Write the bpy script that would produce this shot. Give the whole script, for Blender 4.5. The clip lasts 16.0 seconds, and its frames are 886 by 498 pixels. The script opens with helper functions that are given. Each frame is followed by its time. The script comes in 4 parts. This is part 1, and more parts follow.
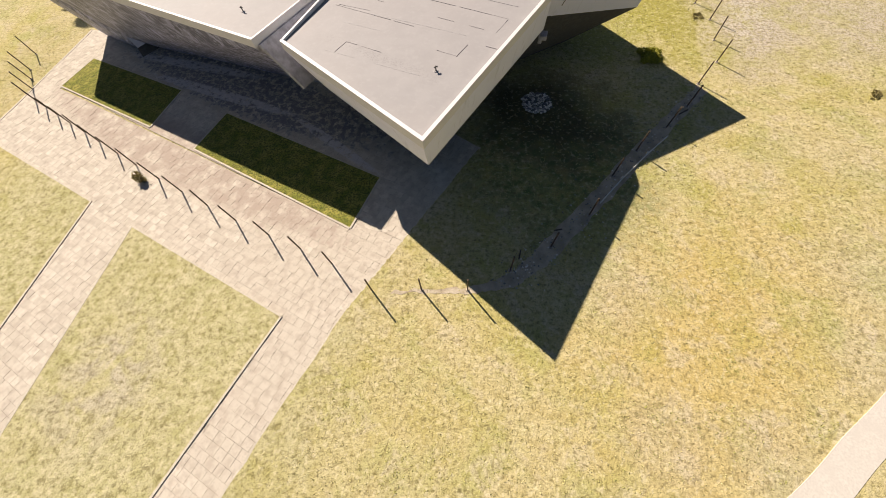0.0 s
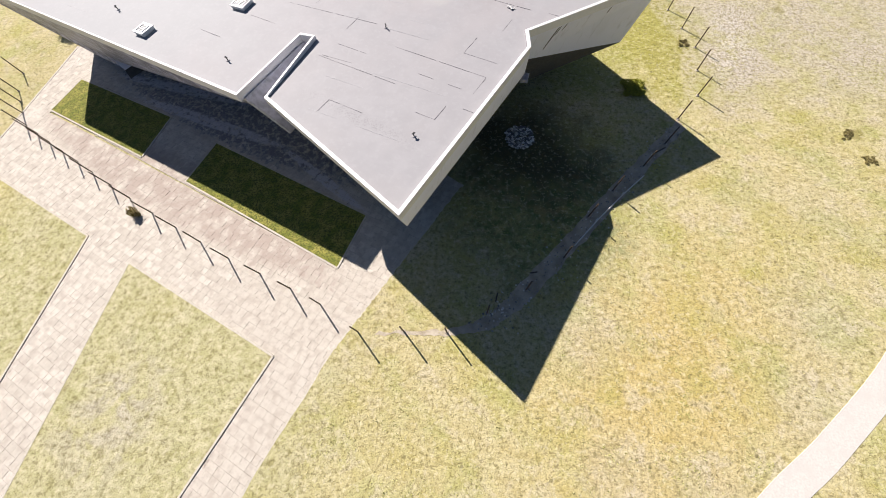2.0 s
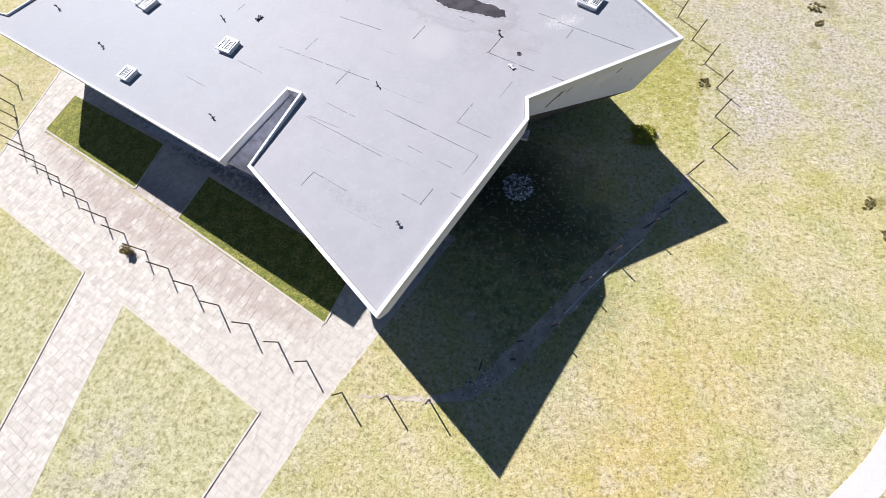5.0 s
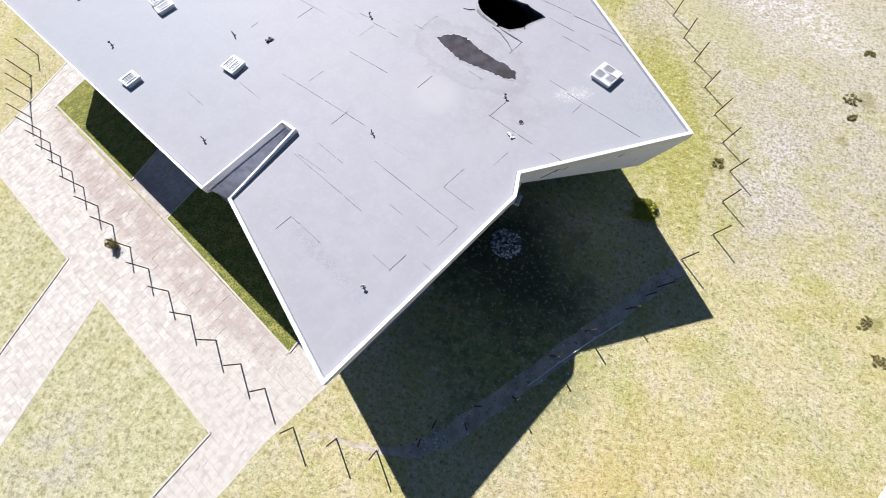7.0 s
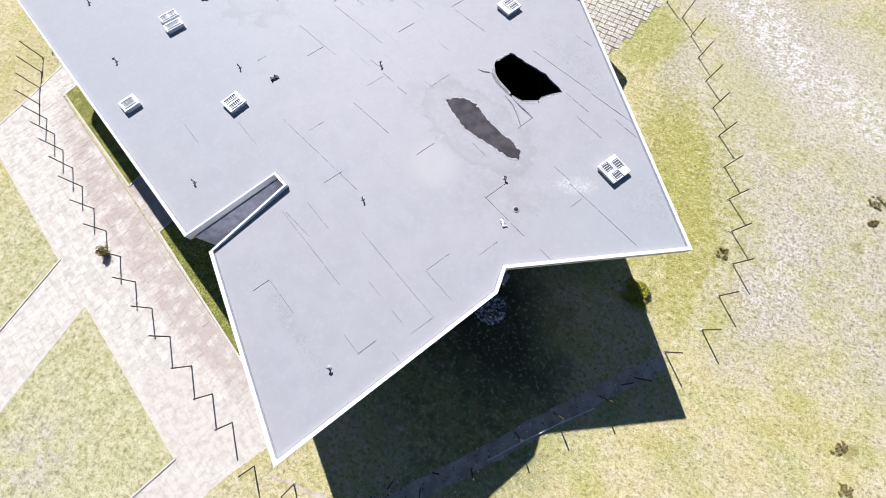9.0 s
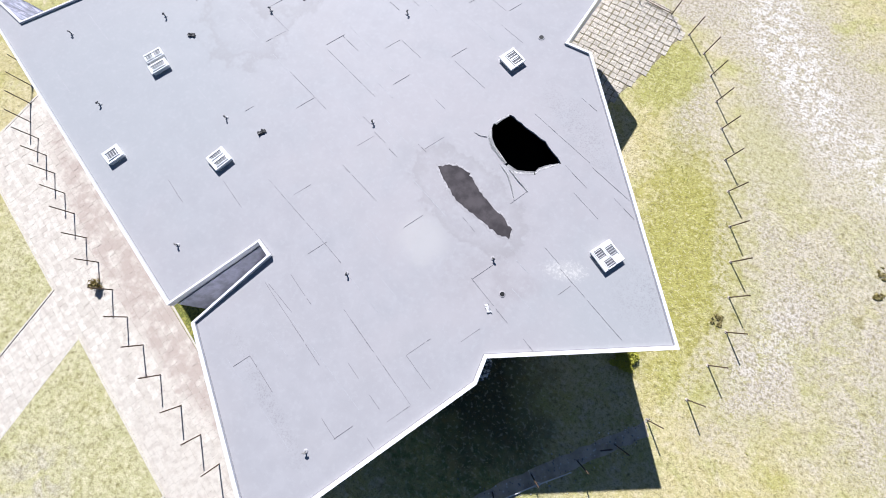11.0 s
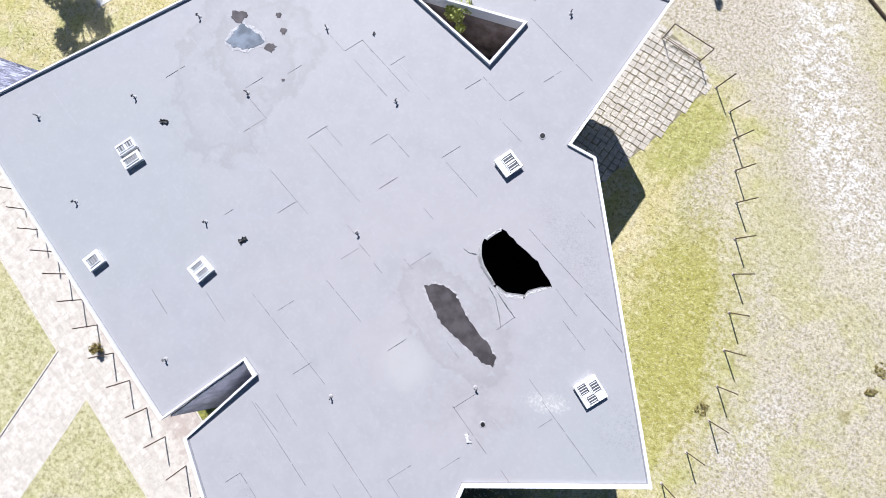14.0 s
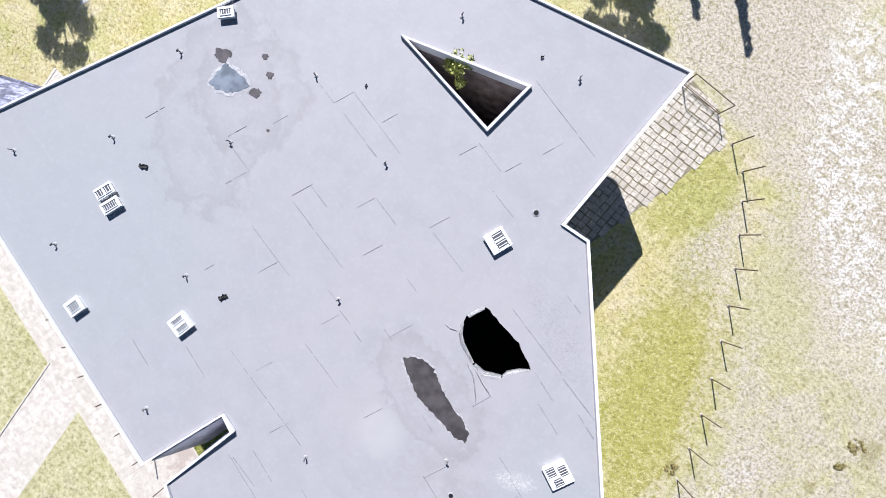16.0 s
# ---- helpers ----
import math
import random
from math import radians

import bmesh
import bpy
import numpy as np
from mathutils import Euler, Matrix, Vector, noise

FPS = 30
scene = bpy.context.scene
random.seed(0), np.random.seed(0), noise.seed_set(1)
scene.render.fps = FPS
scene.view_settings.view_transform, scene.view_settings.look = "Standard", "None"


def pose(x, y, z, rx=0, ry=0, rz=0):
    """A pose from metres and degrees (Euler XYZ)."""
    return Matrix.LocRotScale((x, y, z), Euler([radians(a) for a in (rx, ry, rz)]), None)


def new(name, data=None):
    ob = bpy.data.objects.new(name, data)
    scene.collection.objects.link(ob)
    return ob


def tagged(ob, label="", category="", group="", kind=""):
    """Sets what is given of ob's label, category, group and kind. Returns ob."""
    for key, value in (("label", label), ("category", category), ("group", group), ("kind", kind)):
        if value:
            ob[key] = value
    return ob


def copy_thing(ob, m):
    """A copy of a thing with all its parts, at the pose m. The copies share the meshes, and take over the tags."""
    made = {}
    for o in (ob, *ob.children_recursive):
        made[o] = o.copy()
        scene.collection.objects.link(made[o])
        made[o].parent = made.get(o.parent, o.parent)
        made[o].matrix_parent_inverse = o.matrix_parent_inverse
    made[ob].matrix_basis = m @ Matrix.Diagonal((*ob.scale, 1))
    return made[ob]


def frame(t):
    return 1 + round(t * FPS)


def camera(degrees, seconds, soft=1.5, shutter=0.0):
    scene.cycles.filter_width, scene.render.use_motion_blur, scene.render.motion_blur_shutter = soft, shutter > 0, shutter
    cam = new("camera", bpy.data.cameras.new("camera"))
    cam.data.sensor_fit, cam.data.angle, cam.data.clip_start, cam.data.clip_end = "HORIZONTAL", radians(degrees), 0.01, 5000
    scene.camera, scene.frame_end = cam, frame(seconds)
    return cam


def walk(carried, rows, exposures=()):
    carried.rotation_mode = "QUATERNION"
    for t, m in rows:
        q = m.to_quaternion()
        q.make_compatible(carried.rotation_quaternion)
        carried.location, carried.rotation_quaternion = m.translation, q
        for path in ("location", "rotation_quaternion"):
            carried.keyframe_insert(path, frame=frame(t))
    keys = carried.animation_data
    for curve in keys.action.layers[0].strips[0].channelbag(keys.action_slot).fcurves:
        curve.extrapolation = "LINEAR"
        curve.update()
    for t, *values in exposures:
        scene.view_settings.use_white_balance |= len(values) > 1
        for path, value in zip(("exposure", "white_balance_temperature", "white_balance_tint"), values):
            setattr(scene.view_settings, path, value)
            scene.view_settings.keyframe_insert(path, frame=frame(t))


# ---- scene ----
cam = camera(107.3, 16.0, soft=0.55)
PATH = [
    (0, 2.837, 1.218, 14.665, 26.445, 3.350, 6.138),
    (0.5, 3.119, 1.937, 15.451, 24.941, 3.070, 6.047),
    (1, 3.390, 2.475, 15.936, 24.519, 3.072, 6.087),
    (1.5, 3.528, 3.125, 16.416, 23.804, 3.032, 6.170),
    (2, 3.573, 3.786, 16.776, 23.241, 3.037, 6.188),
    (2.5, 3.596, 4.530, 17.099, 22.507, 3.095, 6.240),
    (3, 3.616, 5.290, 17.385, 21.621, 3.235, 6.247),
    (3.5, 3.754, 6.087, 17.659, 20.606, 3.542, 6.299),
    (4, 3.791, 6.879, 17.863, 19.777, 3.745, 6.566),
    (6.5, 4.846, 10.991, 18.636, 18.385, 2.470, 15.856),
    (7, 4.972, 11.869, 18.844, 18.241, 1.859, 18.200),
    (7.5, 5.010, 12.927, 19.090, 17.639, 1.339, 20.644),
    (8, 4.897, 14.073, 19.323, 16.965, 1.023, 22.846),
    (8.5, 4.689, 15.189, 19.582, 16.394, 0.813, 24.673),
    (9, 4.491, 16.237, 19.833, 15.721, 0.694, 26.138),
    (11.5, 2.775, 21.853, 20.779, 10.683, 1.088, 29.488),
    (12, 2.298, 23.028, 20.949, 9.481, 1.231, 29.732),
    (12.5, 1.792, 24.274, 21.098, 8.053, 1.394, 30.009),
    (13, 1.266, 25.456, 21.173, 6.768, 1.552, 30.252),
    (13.5, 0.773, 26.649, 21.235, 5.502, 1.777, 30.532),
    (14, 0.271, 27.818, 21.276, 4.271, 1.965, 30.923),
    (14.5, -0.165, 28.944, 21.266, 3.194, 2.120, 31.573),
    (15, -0.602, 30.056, 21.243, 2.007, 2.133, 32.529),
    (15.5, -1.033, 31.168, 21.196, 0.715, 2.140, 33.664),
    (16, -1.550, 32.255, 21.025, -0.547, 2.389, 34.899),
]
EXPOSURES = [(0.0, 0.55, 7450, 16.5), (1.0, 0.62, 6950, 15.6), (2.5, 0.72, 6250, 16.0), (7.0, 0.78, 5770, 15.8), (11.0, 0.82, 5690, 14.8), (16.0, 0.84, 5660, 14.6)]
walk(cam, [(t, pose(x, y, z, rx, ry, rz)) for t, x, y, z, rx, ry, rz in PATH], EXPOSURES)

# ---- light ----
SHADE = Vector((0.92, -0.95, -1.0)).normalized()  # the way the sunlight travels
sun_data = bpy.data.lights.new("sun", "SUN")
sun_data.energy, sun_data.angle, sun_data.color = 5.0, radians(0.53), (1.0, 0.95, 0.87)
sun = new("sun", sun_data)
sun.matrix_world = Matrix.Translation((-20, 40, 60)) @ SHADE.to_track_quat("-Z", "Y").to_matrix().to_4x4()
world = bpy.data.worlds.new("sky")
scene.world = world
world.use_nodes = True
sky = world.node_tree.nodes.new("ShaderNodeTexSky")
sky.sky_type, sky.sun_disc = "NISHITA", False
sky.sun_elevation, sky.sun_rotation = radians(35.4), radians(-45)
sky.ozone_density, sky.dust_density = 4.0, 0.3
back = world.node_tree.nodes["Background"]
back.inputs["Strength"].default_value = 0.031
world.node_tree.links.new(sky.outputs["Color"], back.inputs["Color"])


# ---- materials ----
class Shader:
    """A principled material with a few short ways to add nodes."""

    def __init__(self, name, rough=0.8, metal=0.0, spec=0.4):
        self.mat = bpy.data.materials.new(name)
        self.mat.use_nodes = True
        self.tree = self.mat.node_tree
        self.bsdf = self.tree.nodes["Principled BSDF"]
        self.bsdf.inputs["Roughness"].default_value = rough
        self.bsdf.inputs["Metallic"].default_value = metal
        self.bsdf.inputs["Specular IOR Level"].default_value = spec
        geo = self.tree.nodes.new("ShaderNodeNewGeometry")
        self.place = geo.outputs["Position"]
        self.island = geo.outputs["Random Per Island"]
        self.random = self.tree.nodes.new("ShaderNodeObjectInfo").outputs["Random"]

    def link(self, a, b):
        self.tree.links.new(a, b)

    def put(self, value, socket):
        if isinstance(value, bpy.types.NodeSocket):
            self.link(value, socket)
        else:
            socket.default_value = value

    def noise(self, scale, detail=4.0, rough=0.55, stretch=None, warp=0.0):
        n = self.tree.nodes.new("ShaderNodeTexNoise")
        n.inputs["Scale"].default_value, n.inputs["Detail"].default_value = scale, detail
        n.inputs["Roughness"].default_value, n.inputs["Distortion"].default_value = rough, warp
        self.link(self.moved(stretch) if stretch else self.place, n.inputs["Vector"])
        return n.outputs["Fac"]

    def moved(self, stretch, turn=0.0):
        m = self.tree.nodes.new("ShaderNodeMapping")
        m.inputs["Scale"].default_value = stretch
        m.inputs["Rotation"].default_value = (0, 0, turn)
        self.link(self.place, m.inputs["Vector"])
        return m.outputs["Vector"]

    def cells(self, scale, feature="F1", out="Distance"):
        v = self.tree.nodes.new("ShaderNodeTexVoronoi")
        v.feature = feature
        v.inputs["Scale"].default_value = scale
        self.link(self.place, v.inputs["Vector"])
        return v.outputs[out]

    def ramp(self, fac, low, high):
        n = self.tree.nodes.new("ShaderNodeMapRange")
        n.interpolation_type = "SMOOTHSTEP"
        n.inputs["From Min"].default_value, n.inputs["From Max"].default_value = low, high
        self.link(fac, n.inputs["Value"])
        return n.outputs["Result"]

    def math(self, kind, a, b):
        n = self.tree.nodes.new("ShaderNodeMath")
        n.operation = kind
        self.put(a, n.inputs[0])
        self.put(b, n.inputs[1])
        return n.outputs[0]

    def spot(self, x, y, inner, outer, wobble=None, squeeze=1.0, turn=0.0):
        """One inside a patch round (x, y), nought outside; wobble makes its edge uneven."""
        d = self.tree.nodes.new("ShaderNodeVectorMath")
        d.operation = "SUBTRACT"
        self.link(self.place, d.inputs[0])
        d.inputs[1].default_value = (x, y, 0)
        m = self.tree.nodes.new("ShaderNodeMapping")
        m.vector_type = "POINT"
        m.inputs["Rotation"].default_value = (0, 0, -turn)
        self.link(d.outputs[0], m.inputs["Vector"])
        s = self.tree.nodes.new("ShaderNodeVectorMath")
        s.operation = "MULTIPLY"
        s.inputs[1].default_value = (1, squeeze, 0)
        self.link(m.outputs[0], s.inputs[0])
        n = self.tree.nodes.new("ShaderNodeVectorMath")
        n.operation = "LENGTH"
        self.link(s.outputs[0], n.inputs[0])
        far = n.outputs["Value"]
        if wobble is not None:
            far = self.math("ADD", far, self.math("MULTIPLY", self.math("SUBTRACT", wobble, 0.5), outer))
        return self.math("SUBTRACT", 1.0, self.ramp(far, inner, outer))

    def mix(self, fac, a, b, kind="MIX"):
        n = self.tree.nodes.new("ShaderNodeMix")
        n.data_type, n.blend_type = "RGBA", kind
        self.put(fac, n.inputs[0])
        for value, socket in ((a, n.inputs[6]), (b, n.inputs[7])):
            self.put(value if isinstance(value, bpy.types.NodeSocket) else (*value, 1.0), socket)
        return n.outputs[2]

    def bump(self, height, depth=0.01, strength=1.0):
        n = self.tree.nodes.new("ShaderNodeBump")
        n.inputs["Distance"].default_value, n.inputs["Strength"].default_value = depth, strength
        self.link(height, n.inputs["Height"])
        self.link(n.outputs[0], self.bsdf.inputs["Normal"])

    def colour(self, value):
        self.put(value if isinstance(value, bpy.types.NodeSocket) else (*value, 1.0), self.bsdf.inputs["Base Color"])
        return self.mat

    def rough(self, value):
        self.put(value, self.bsdf.inputs["Roughness"])


def simple(name, colour, rough=0.7, metal=0.0, grain=30.0, vary=0.25, depth=0.002):
    s = Shader(name, rough, metal)
    fine, broad = s.noise(grain, 5), s.noise(grain / 9, 3)
    dark = tuple(c * (1 - vary) for c in colour)
    light = tuple(min(1, c * (1 + vary * 0.6)) for c in colour)
    s.bump(fine, depth)
    c = s.mix(s.ramp(fine, 0.3, 0.7), dark, light)
    return s.colour(s.mix(s.ramp(broad, 0.4, 0.75), c, tuple(v * (1 - vary * 0.7) for v in colour)))


def grass_material():
    s = Shader("dry_grass", 0.95, spec=0.1)
    grain, fine, mid = s.noise(13, 2, 0.6), s.noise(6, 3, 0.7), s.noise(1.7, 5, 0.65)
    clod = s.noise(3.4, 4, 0.72)
    broad, wide = s.noise(0.4, 4, 0.6), s.noise(0.1, 3)
    straw = s.mix(s.ramp(mid, 0.3, 0.7), (0.50, 0.425, 0.205), (0.60, 0.53, 0.305))
    green = s.mix(s.ramp(mid, 0.3, 0.7), (0.37, 0.37, 0.115), (0.46, 0.445, 0.18))
    c = s.mix(s.math("MULTIPLY", s.ramp(broad, 0.42, 0.68), 0.75), straw, green)
    orange = s.math("MAXIMUM", s.spot(12.5, 4.3, 1.5, 6.5, broad, 0.7, radians(-30)), s.math("MULTIPLY", s.spot(16.0, 9.5, 1.0, 5.0, broad), 0.6))
    c = s.mix(s.math("MULTIPLY", orange, 0.65), c, s.mix(s.ramp(mid, 0.3, 0.7), (0.52, 0.38, 0.12), (0.60, 0.47, 0.20)))
    c = s.mix(s.math("MULTIPLY", s.ramp(wide, 0.52, 0.7), 0.3), c, (0.52, 0.47, 0.33))
    patch, blotch = s.noise(0.75, 5, 0.62, warp=0.6), s.noise(0.28, 4, 0.6, warp=0.4)
    c = s.mix(s.math("MULTIPLY", s.ramp(patch, 0.52, 0.66), 0.5), c, s.mix(s.ramp(fine, 0.35, 0.65), (0.50, 0.43, 0.30), (0.66, 0.58, 0.44)))
    c = s.mix(s.math("MULTIPLY", s.ramp(blotch, 0.50, 0.36), 0.4), c, (0.44, 0.385, 0.10))
    meadow = s.math("MULTIPLY", s.spot(-17.0, 2.0, 10.0, 17.0, broad), 0.75)
    c = s.mix(meadow, c, s.mix(s.ramp(mid, 0.3, 0.7), (0.415, 0.40, 0.20), (0.55, 0.52, 0.32)))
    # greener growth, darkened to paint in the shade beside the pavilion
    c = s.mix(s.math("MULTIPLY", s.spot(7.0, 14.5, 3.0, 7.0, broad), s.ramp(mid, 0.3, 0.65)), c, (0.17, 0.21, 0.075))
    # thin, pale growth where people and carts pass
    thin = s.math("MAXIMUM", s.spot(25.0, 38.0, 7.0, 15.0, broad, 0.75, radians(20)), s.spot(9.0, 54.0, 5.0, 12.0, broad, 1.3))
    thin = s.math("MAXIMUM", thin, s.math("MULTIPLY", s.spot(-13.0, 1.0, 0.5, 4.5, mid), s.ramp(patch, 0.4, 0.6)))
    for x, y, r in ((18.8, 4.7, 2.4), (10.4, 1.2, 2.6), (14.0, 0.8, 2.4), (9.4, 6.6, 2.6), (20.2, 8.8, 3.0)):
        thin = s.math("MAXIMUM", thin, s.math("MULTIPLY", s.spot(x, y, r * 0.2, r, mid), 0.45))
    c = s.mix(s.math("MULTIPLY", thin, 0.7), c, s.mix(s.ramp(mid, 0.3, 0.7), (0.44, 0.395, 0.30), (0.59, 0.54, 0.44)))
    # bare speckled soil, chalky along the wheel tracks
    bare = s.math("MAXIMUM", s.spot(17.0, 48.0, 5.0, 10.0, broad, 1.6, radians(-48)), s.spot(6.5, 53.5, 5.0, 10.0, broad, 1.5, radians(-20)))
    bare = s.math("MAXIMUM", bare, s.math("MULTIPLY", s.spot(11.5, 41.2, 0.6, 2.4, mid, 0.35, radians(14)), 0.9))
    bare = s.math("MAXIMUM", bare, s.spot(20.9, 28.3, 1.0, 3.6, broad, 0.4, radians(-12)))
    bare = s.math("MAXIMUM", bare, s.math("MULTIPLY", s.math("MULTIPLY", s.spot(23.0, 36.0, 3.0, 9.0, broad, 0.6, radians(35)), s.ramp(s.noise(0.55, 5, 0.65), 0.46, 0.6)), 0.85))
    bare = s.math("MAXIMUM", bare, s.math("MULTIPLY", s.spot(29.0, 27.0, 1.0, 5.0, broad), 0.7))
    soil = s.mix(s.ramp(fine, 0.35, 0.65), (0.425, 0.375, 0.295), (0.60, 0.54, 0.445))
    c = s.mix(s.math("MULTIPLY", s.math("MULTIPLY", bare, s.ramp(clod, 0.36, 0.5)), 0.9), c, soil)
    moss = s.math("MULTIPLY", s.spot(22.0, 31.0, 5.0, 12.0, broad), s.ramp(s.noise(0.33, 5, 0.62, warp=0.5), 0.48, 0.6))
    c = s.mix(s.math("MULTIPLY", moss, 0.55), c, s.mix(s.ramp(mid, 0.3, 0.7), (0.40, 0.38, 0.13), (0.52, 0.48, 0.24)))
    chalk = s.math("MAXIMUM", s.spot(16.4, 48.3, 0.8, 3.6, mid, 0.28, radians(42)), s.spot(13.0, 54.0, 0.8, 3.0, mid, 0.4, radians(30)))
    chalk = s.math("MAXIMUM", chalk, s.math("MULTIPLY", s.spot(23.6, 43.2, 0.4, 3.0, mid, 0.4, radians(50)), 0.8))
    chalk = s.math("MAXIMUM", chalk, s.math("MULTIPLY", s.spot(20.9, 28.6, 0.3, 2.4, mid, 0.4, radians(-12)), 0.5))
    c = s.mix(s.math("MULTIPLY", chalk, s.ramp(s.noise(1.5, 7, 0.74), 0.485, 0.525)), c, (0.71, 0.67, 0.61))
    specks = s.math("MULTIPLY", s.math("MAXIMUM", bare, s.math("MULTIPLY", thin, 0.7)), s.ramp(s.noise(5.0, 3, 0.6), 0.47, 0.38))
    c = s.mix(s.math("MULTIPLY", specks, 0.6), c, (0.24, 0.205, 0.16))
    lush = s.spot(14.3, 31.5, 1.6, 4.8, mid, 0.42, radians(15))
    c = s.mix(s.math("MULTIPLY", lush, 0.92), c, s.mix(s.ramp(mid, 0.3, 0.7), (0.32, 0.30, 0.06), (0.43, 0.40, 0.12)))
    lush = s.spot(8.9, 43.2, 1.3, 2.7, mid, 0.6, radians(-14))
    c = s.mix(s.math("MULTIPLY", lush, 0.9), c, s.mix(s.ramp(mid, 0.3, 0.7), (0.33, 0.32, 0.08), (0.45, 0.43, 0.15)))
    lush = s.spot(16.6, 40.8, 0.3, 3.2, mid, 0.45, radians(35))
    c = s.mix(s.math("MULTIPLY", lush, 0.5), c, (0.42, 0.40, 0.16))
    lush = s.spot(10.0, 27.0, 2.0, 5.0, mid)
    c = s.mix(s.math("MULTIPLY", lush, 0.6), c, (0.34, 0.34, 0.08))
    for x, y, r in ((17.6, 28.5, 0.6), (13.8, 23.6, 1.0), (26.2, 20.6, 0.5), (26.6, 36.4, 0.9), (25.0, 32.4, 0.4)):
        c = s.mix(s.math("MULTIPLY", s.spot(x, y, r * 0.5, r * 1.2, mid), 0.5), c, (0.24, 0.21, 0.06))
    # dark earth by the rain spout, widened and blackened to paint in shade
    shaded_earth = s.spot(6.6, 18.2, 1.4, 5.2, broad, 0.8, radians(50))
    c = s.mix(s.math("MULTIPLY", shaded_earth, 0.9), c, s.mix(s.ramp(mid, 0.3, 0.7), (0.035, 0.035, 0.025), (0.08, 0.085, 0.05)))
    # the trodden line beside the posts
    trod = s.math("MAXIMUM", s.spot(17.5, 25.6, 2.2, 4.6, mid, 6.5, radians(82)), s.spot(16.5, 32.4, 2.6, 5.0, mid, 6.5, radians(-72)))
    trod = s.math("MAXIMUM", trod, s.spot(13.6, 39.4, 2.6, 4.6, mid, 6.0, radians(-65)))
    c = s.mix(s.math("MULTIPLY", trod, s.math("MULTIPLY", s.ramp(clod, 0.40, 0.56), 0.5)), c, (0.55, 0.49, 0.37))
    # small dark specks painted for shade between the tufts, thatch, and bleached tips
    gaps = s.noise(4.6, 2, 0.55)
    c = s.mix(s.math("MULTIPLY", s.ramp(gaps, 0.41, 0.34), 0.5), c, (0.17, 0.14, 0.06))
    c = s.mix(s.math("MULTIPLY", s.ramp(clod, 0.46, 0.37), 0.34), c, (0.20, 0.17, 0.07))
    c = s.mix(s.math("MULTIPLY", s.ramp(fine, 0.46, 0.36), 0.38), c, (0.19, 0.16, 0.07))
    c = s.mix(s.math("MULTIPLY", s.ramp(grain, 0.47, 0.38), 0.3), c, (0.14, 0.12, 0.05))
    c = s.mix(s.math("MULTIPLY", s.math("MULTIPLY", s.ramp(gaps, 0.56, 0.65), s.math("SUBTRACT", 0.3, s.math("MULTIPLY", bare, 0.2))), 1.0), c, (0.76, 0.69, 0.48))
    # scattered dark specks painted as the shadows of small tufts
    tuft_shadows = s.math("MULTIPLY", s.ramp(s.cells(1.5), 0.16, 0.08), s.ramp(s.noise(0.9, 3, 0.6), 0.46, 0.56))
    c = s.mix(s.math("MULTIPLY", tuft_shadows, 0.6), c, (0.16, 0.14, 0.06))
    s.bump(fine, 0.06, 0.8)
    return s.colour(c)


def lush_material():
    s = Shader("bed_grass", 0.95, spec=0.1)
    fine, mid = s.noise(10, 6, 0.7), s.noise(1.6, 4)
    c = s.mix(s.ramp(mid, 0.3, 0.7), (0.21, 0.235, 0.045), (0.42, 0.38, 0.10))
    s.bump(fine, 0.05, 0.8)
    return s.colour(s.mix(s.ramp(fine, 0.62, 0.35), c, (0.09, 0.10, 0.03)))


def slab_material():
    s = Shader("concrete_slab", 0.92, spec=0.2)
    fine, mid, broad = s.noise(22, 6, 0.65), s.noise(2.5, 5), s.noise(0.5, 3)
    c = s.mix(s.math("MULTIPLY", s.island, 0.9), (0.545, 0.495, 0.42), (0.735, 0.68, 0.59))
    c = s.mix(s.math("MULTIPLY", s.random, 0.45), c, (0.62, 0.57, 0.49))
    c = s.mix(s.math("MULTIPLY", s.ramp(mid, 0.42, 0.68), 0.65), c, (0.46, 0.40, 0.335))
    c = s.mix(s.math("MULTIPLY", s.ramp(s.noise(7, 5, 0.7), 0.55, 0.68), 0.45), c, (0.36, 0.32, 0.27))
    # trodden, stained stretch beside the beds
    c = s.mix(s.math("MULTIPLY", s.spot(-16.0, 13.8, 11.0, 14.5, mid, 6.5, radians(-23)), s.ramp(s.noise(1.1, 4, 0.6), 0.3, 0.6)), c, (0.45, 0.375, 0.32))
    # dark speckled patches in a band along the wall
    dark_patches = s.math("MULTIPLY", s.spot(-14.0, 19.9, 9.5, 13.5, mid, 5.2, radians(-22.6)), s.ramp(s.noise(2.6, 6, 0.75), 0.40, 0.54))
    c = s.mix(s.math("MULTIPLY", dark_patches, 0.8), c, (0.17, 0.16, 0.18))
    # pale dust washed along the foot of the wall
    dust = s.math("MAXIMUM", s.spot(-15.7, 19.2, 5.5, 7.5, mid, 15.0, radians(-17)), s.spot(-6.2, 15.0, 3.2, 4.4, mid, 12.0, radians(-34)))
    dust = s.math("MULTIPLY", s.math("MAXIMUM", dust, s.spot(-19.0, 22.2, 4.5, 7.5, mid, 14.0, radians(-12))), s.ramp(mid, 0.36, 0.5))
    c = s.mix(s.math("MULTIPLY", dust, 0.75), c, (0.66, 0.64, 0.66))
    c = s.mix(s.ramp(fine, 0.57, 0.72), c, (0.34, 0.30, 0.25))
    s.bump(fine, 0.006)
    return s.colour(c)


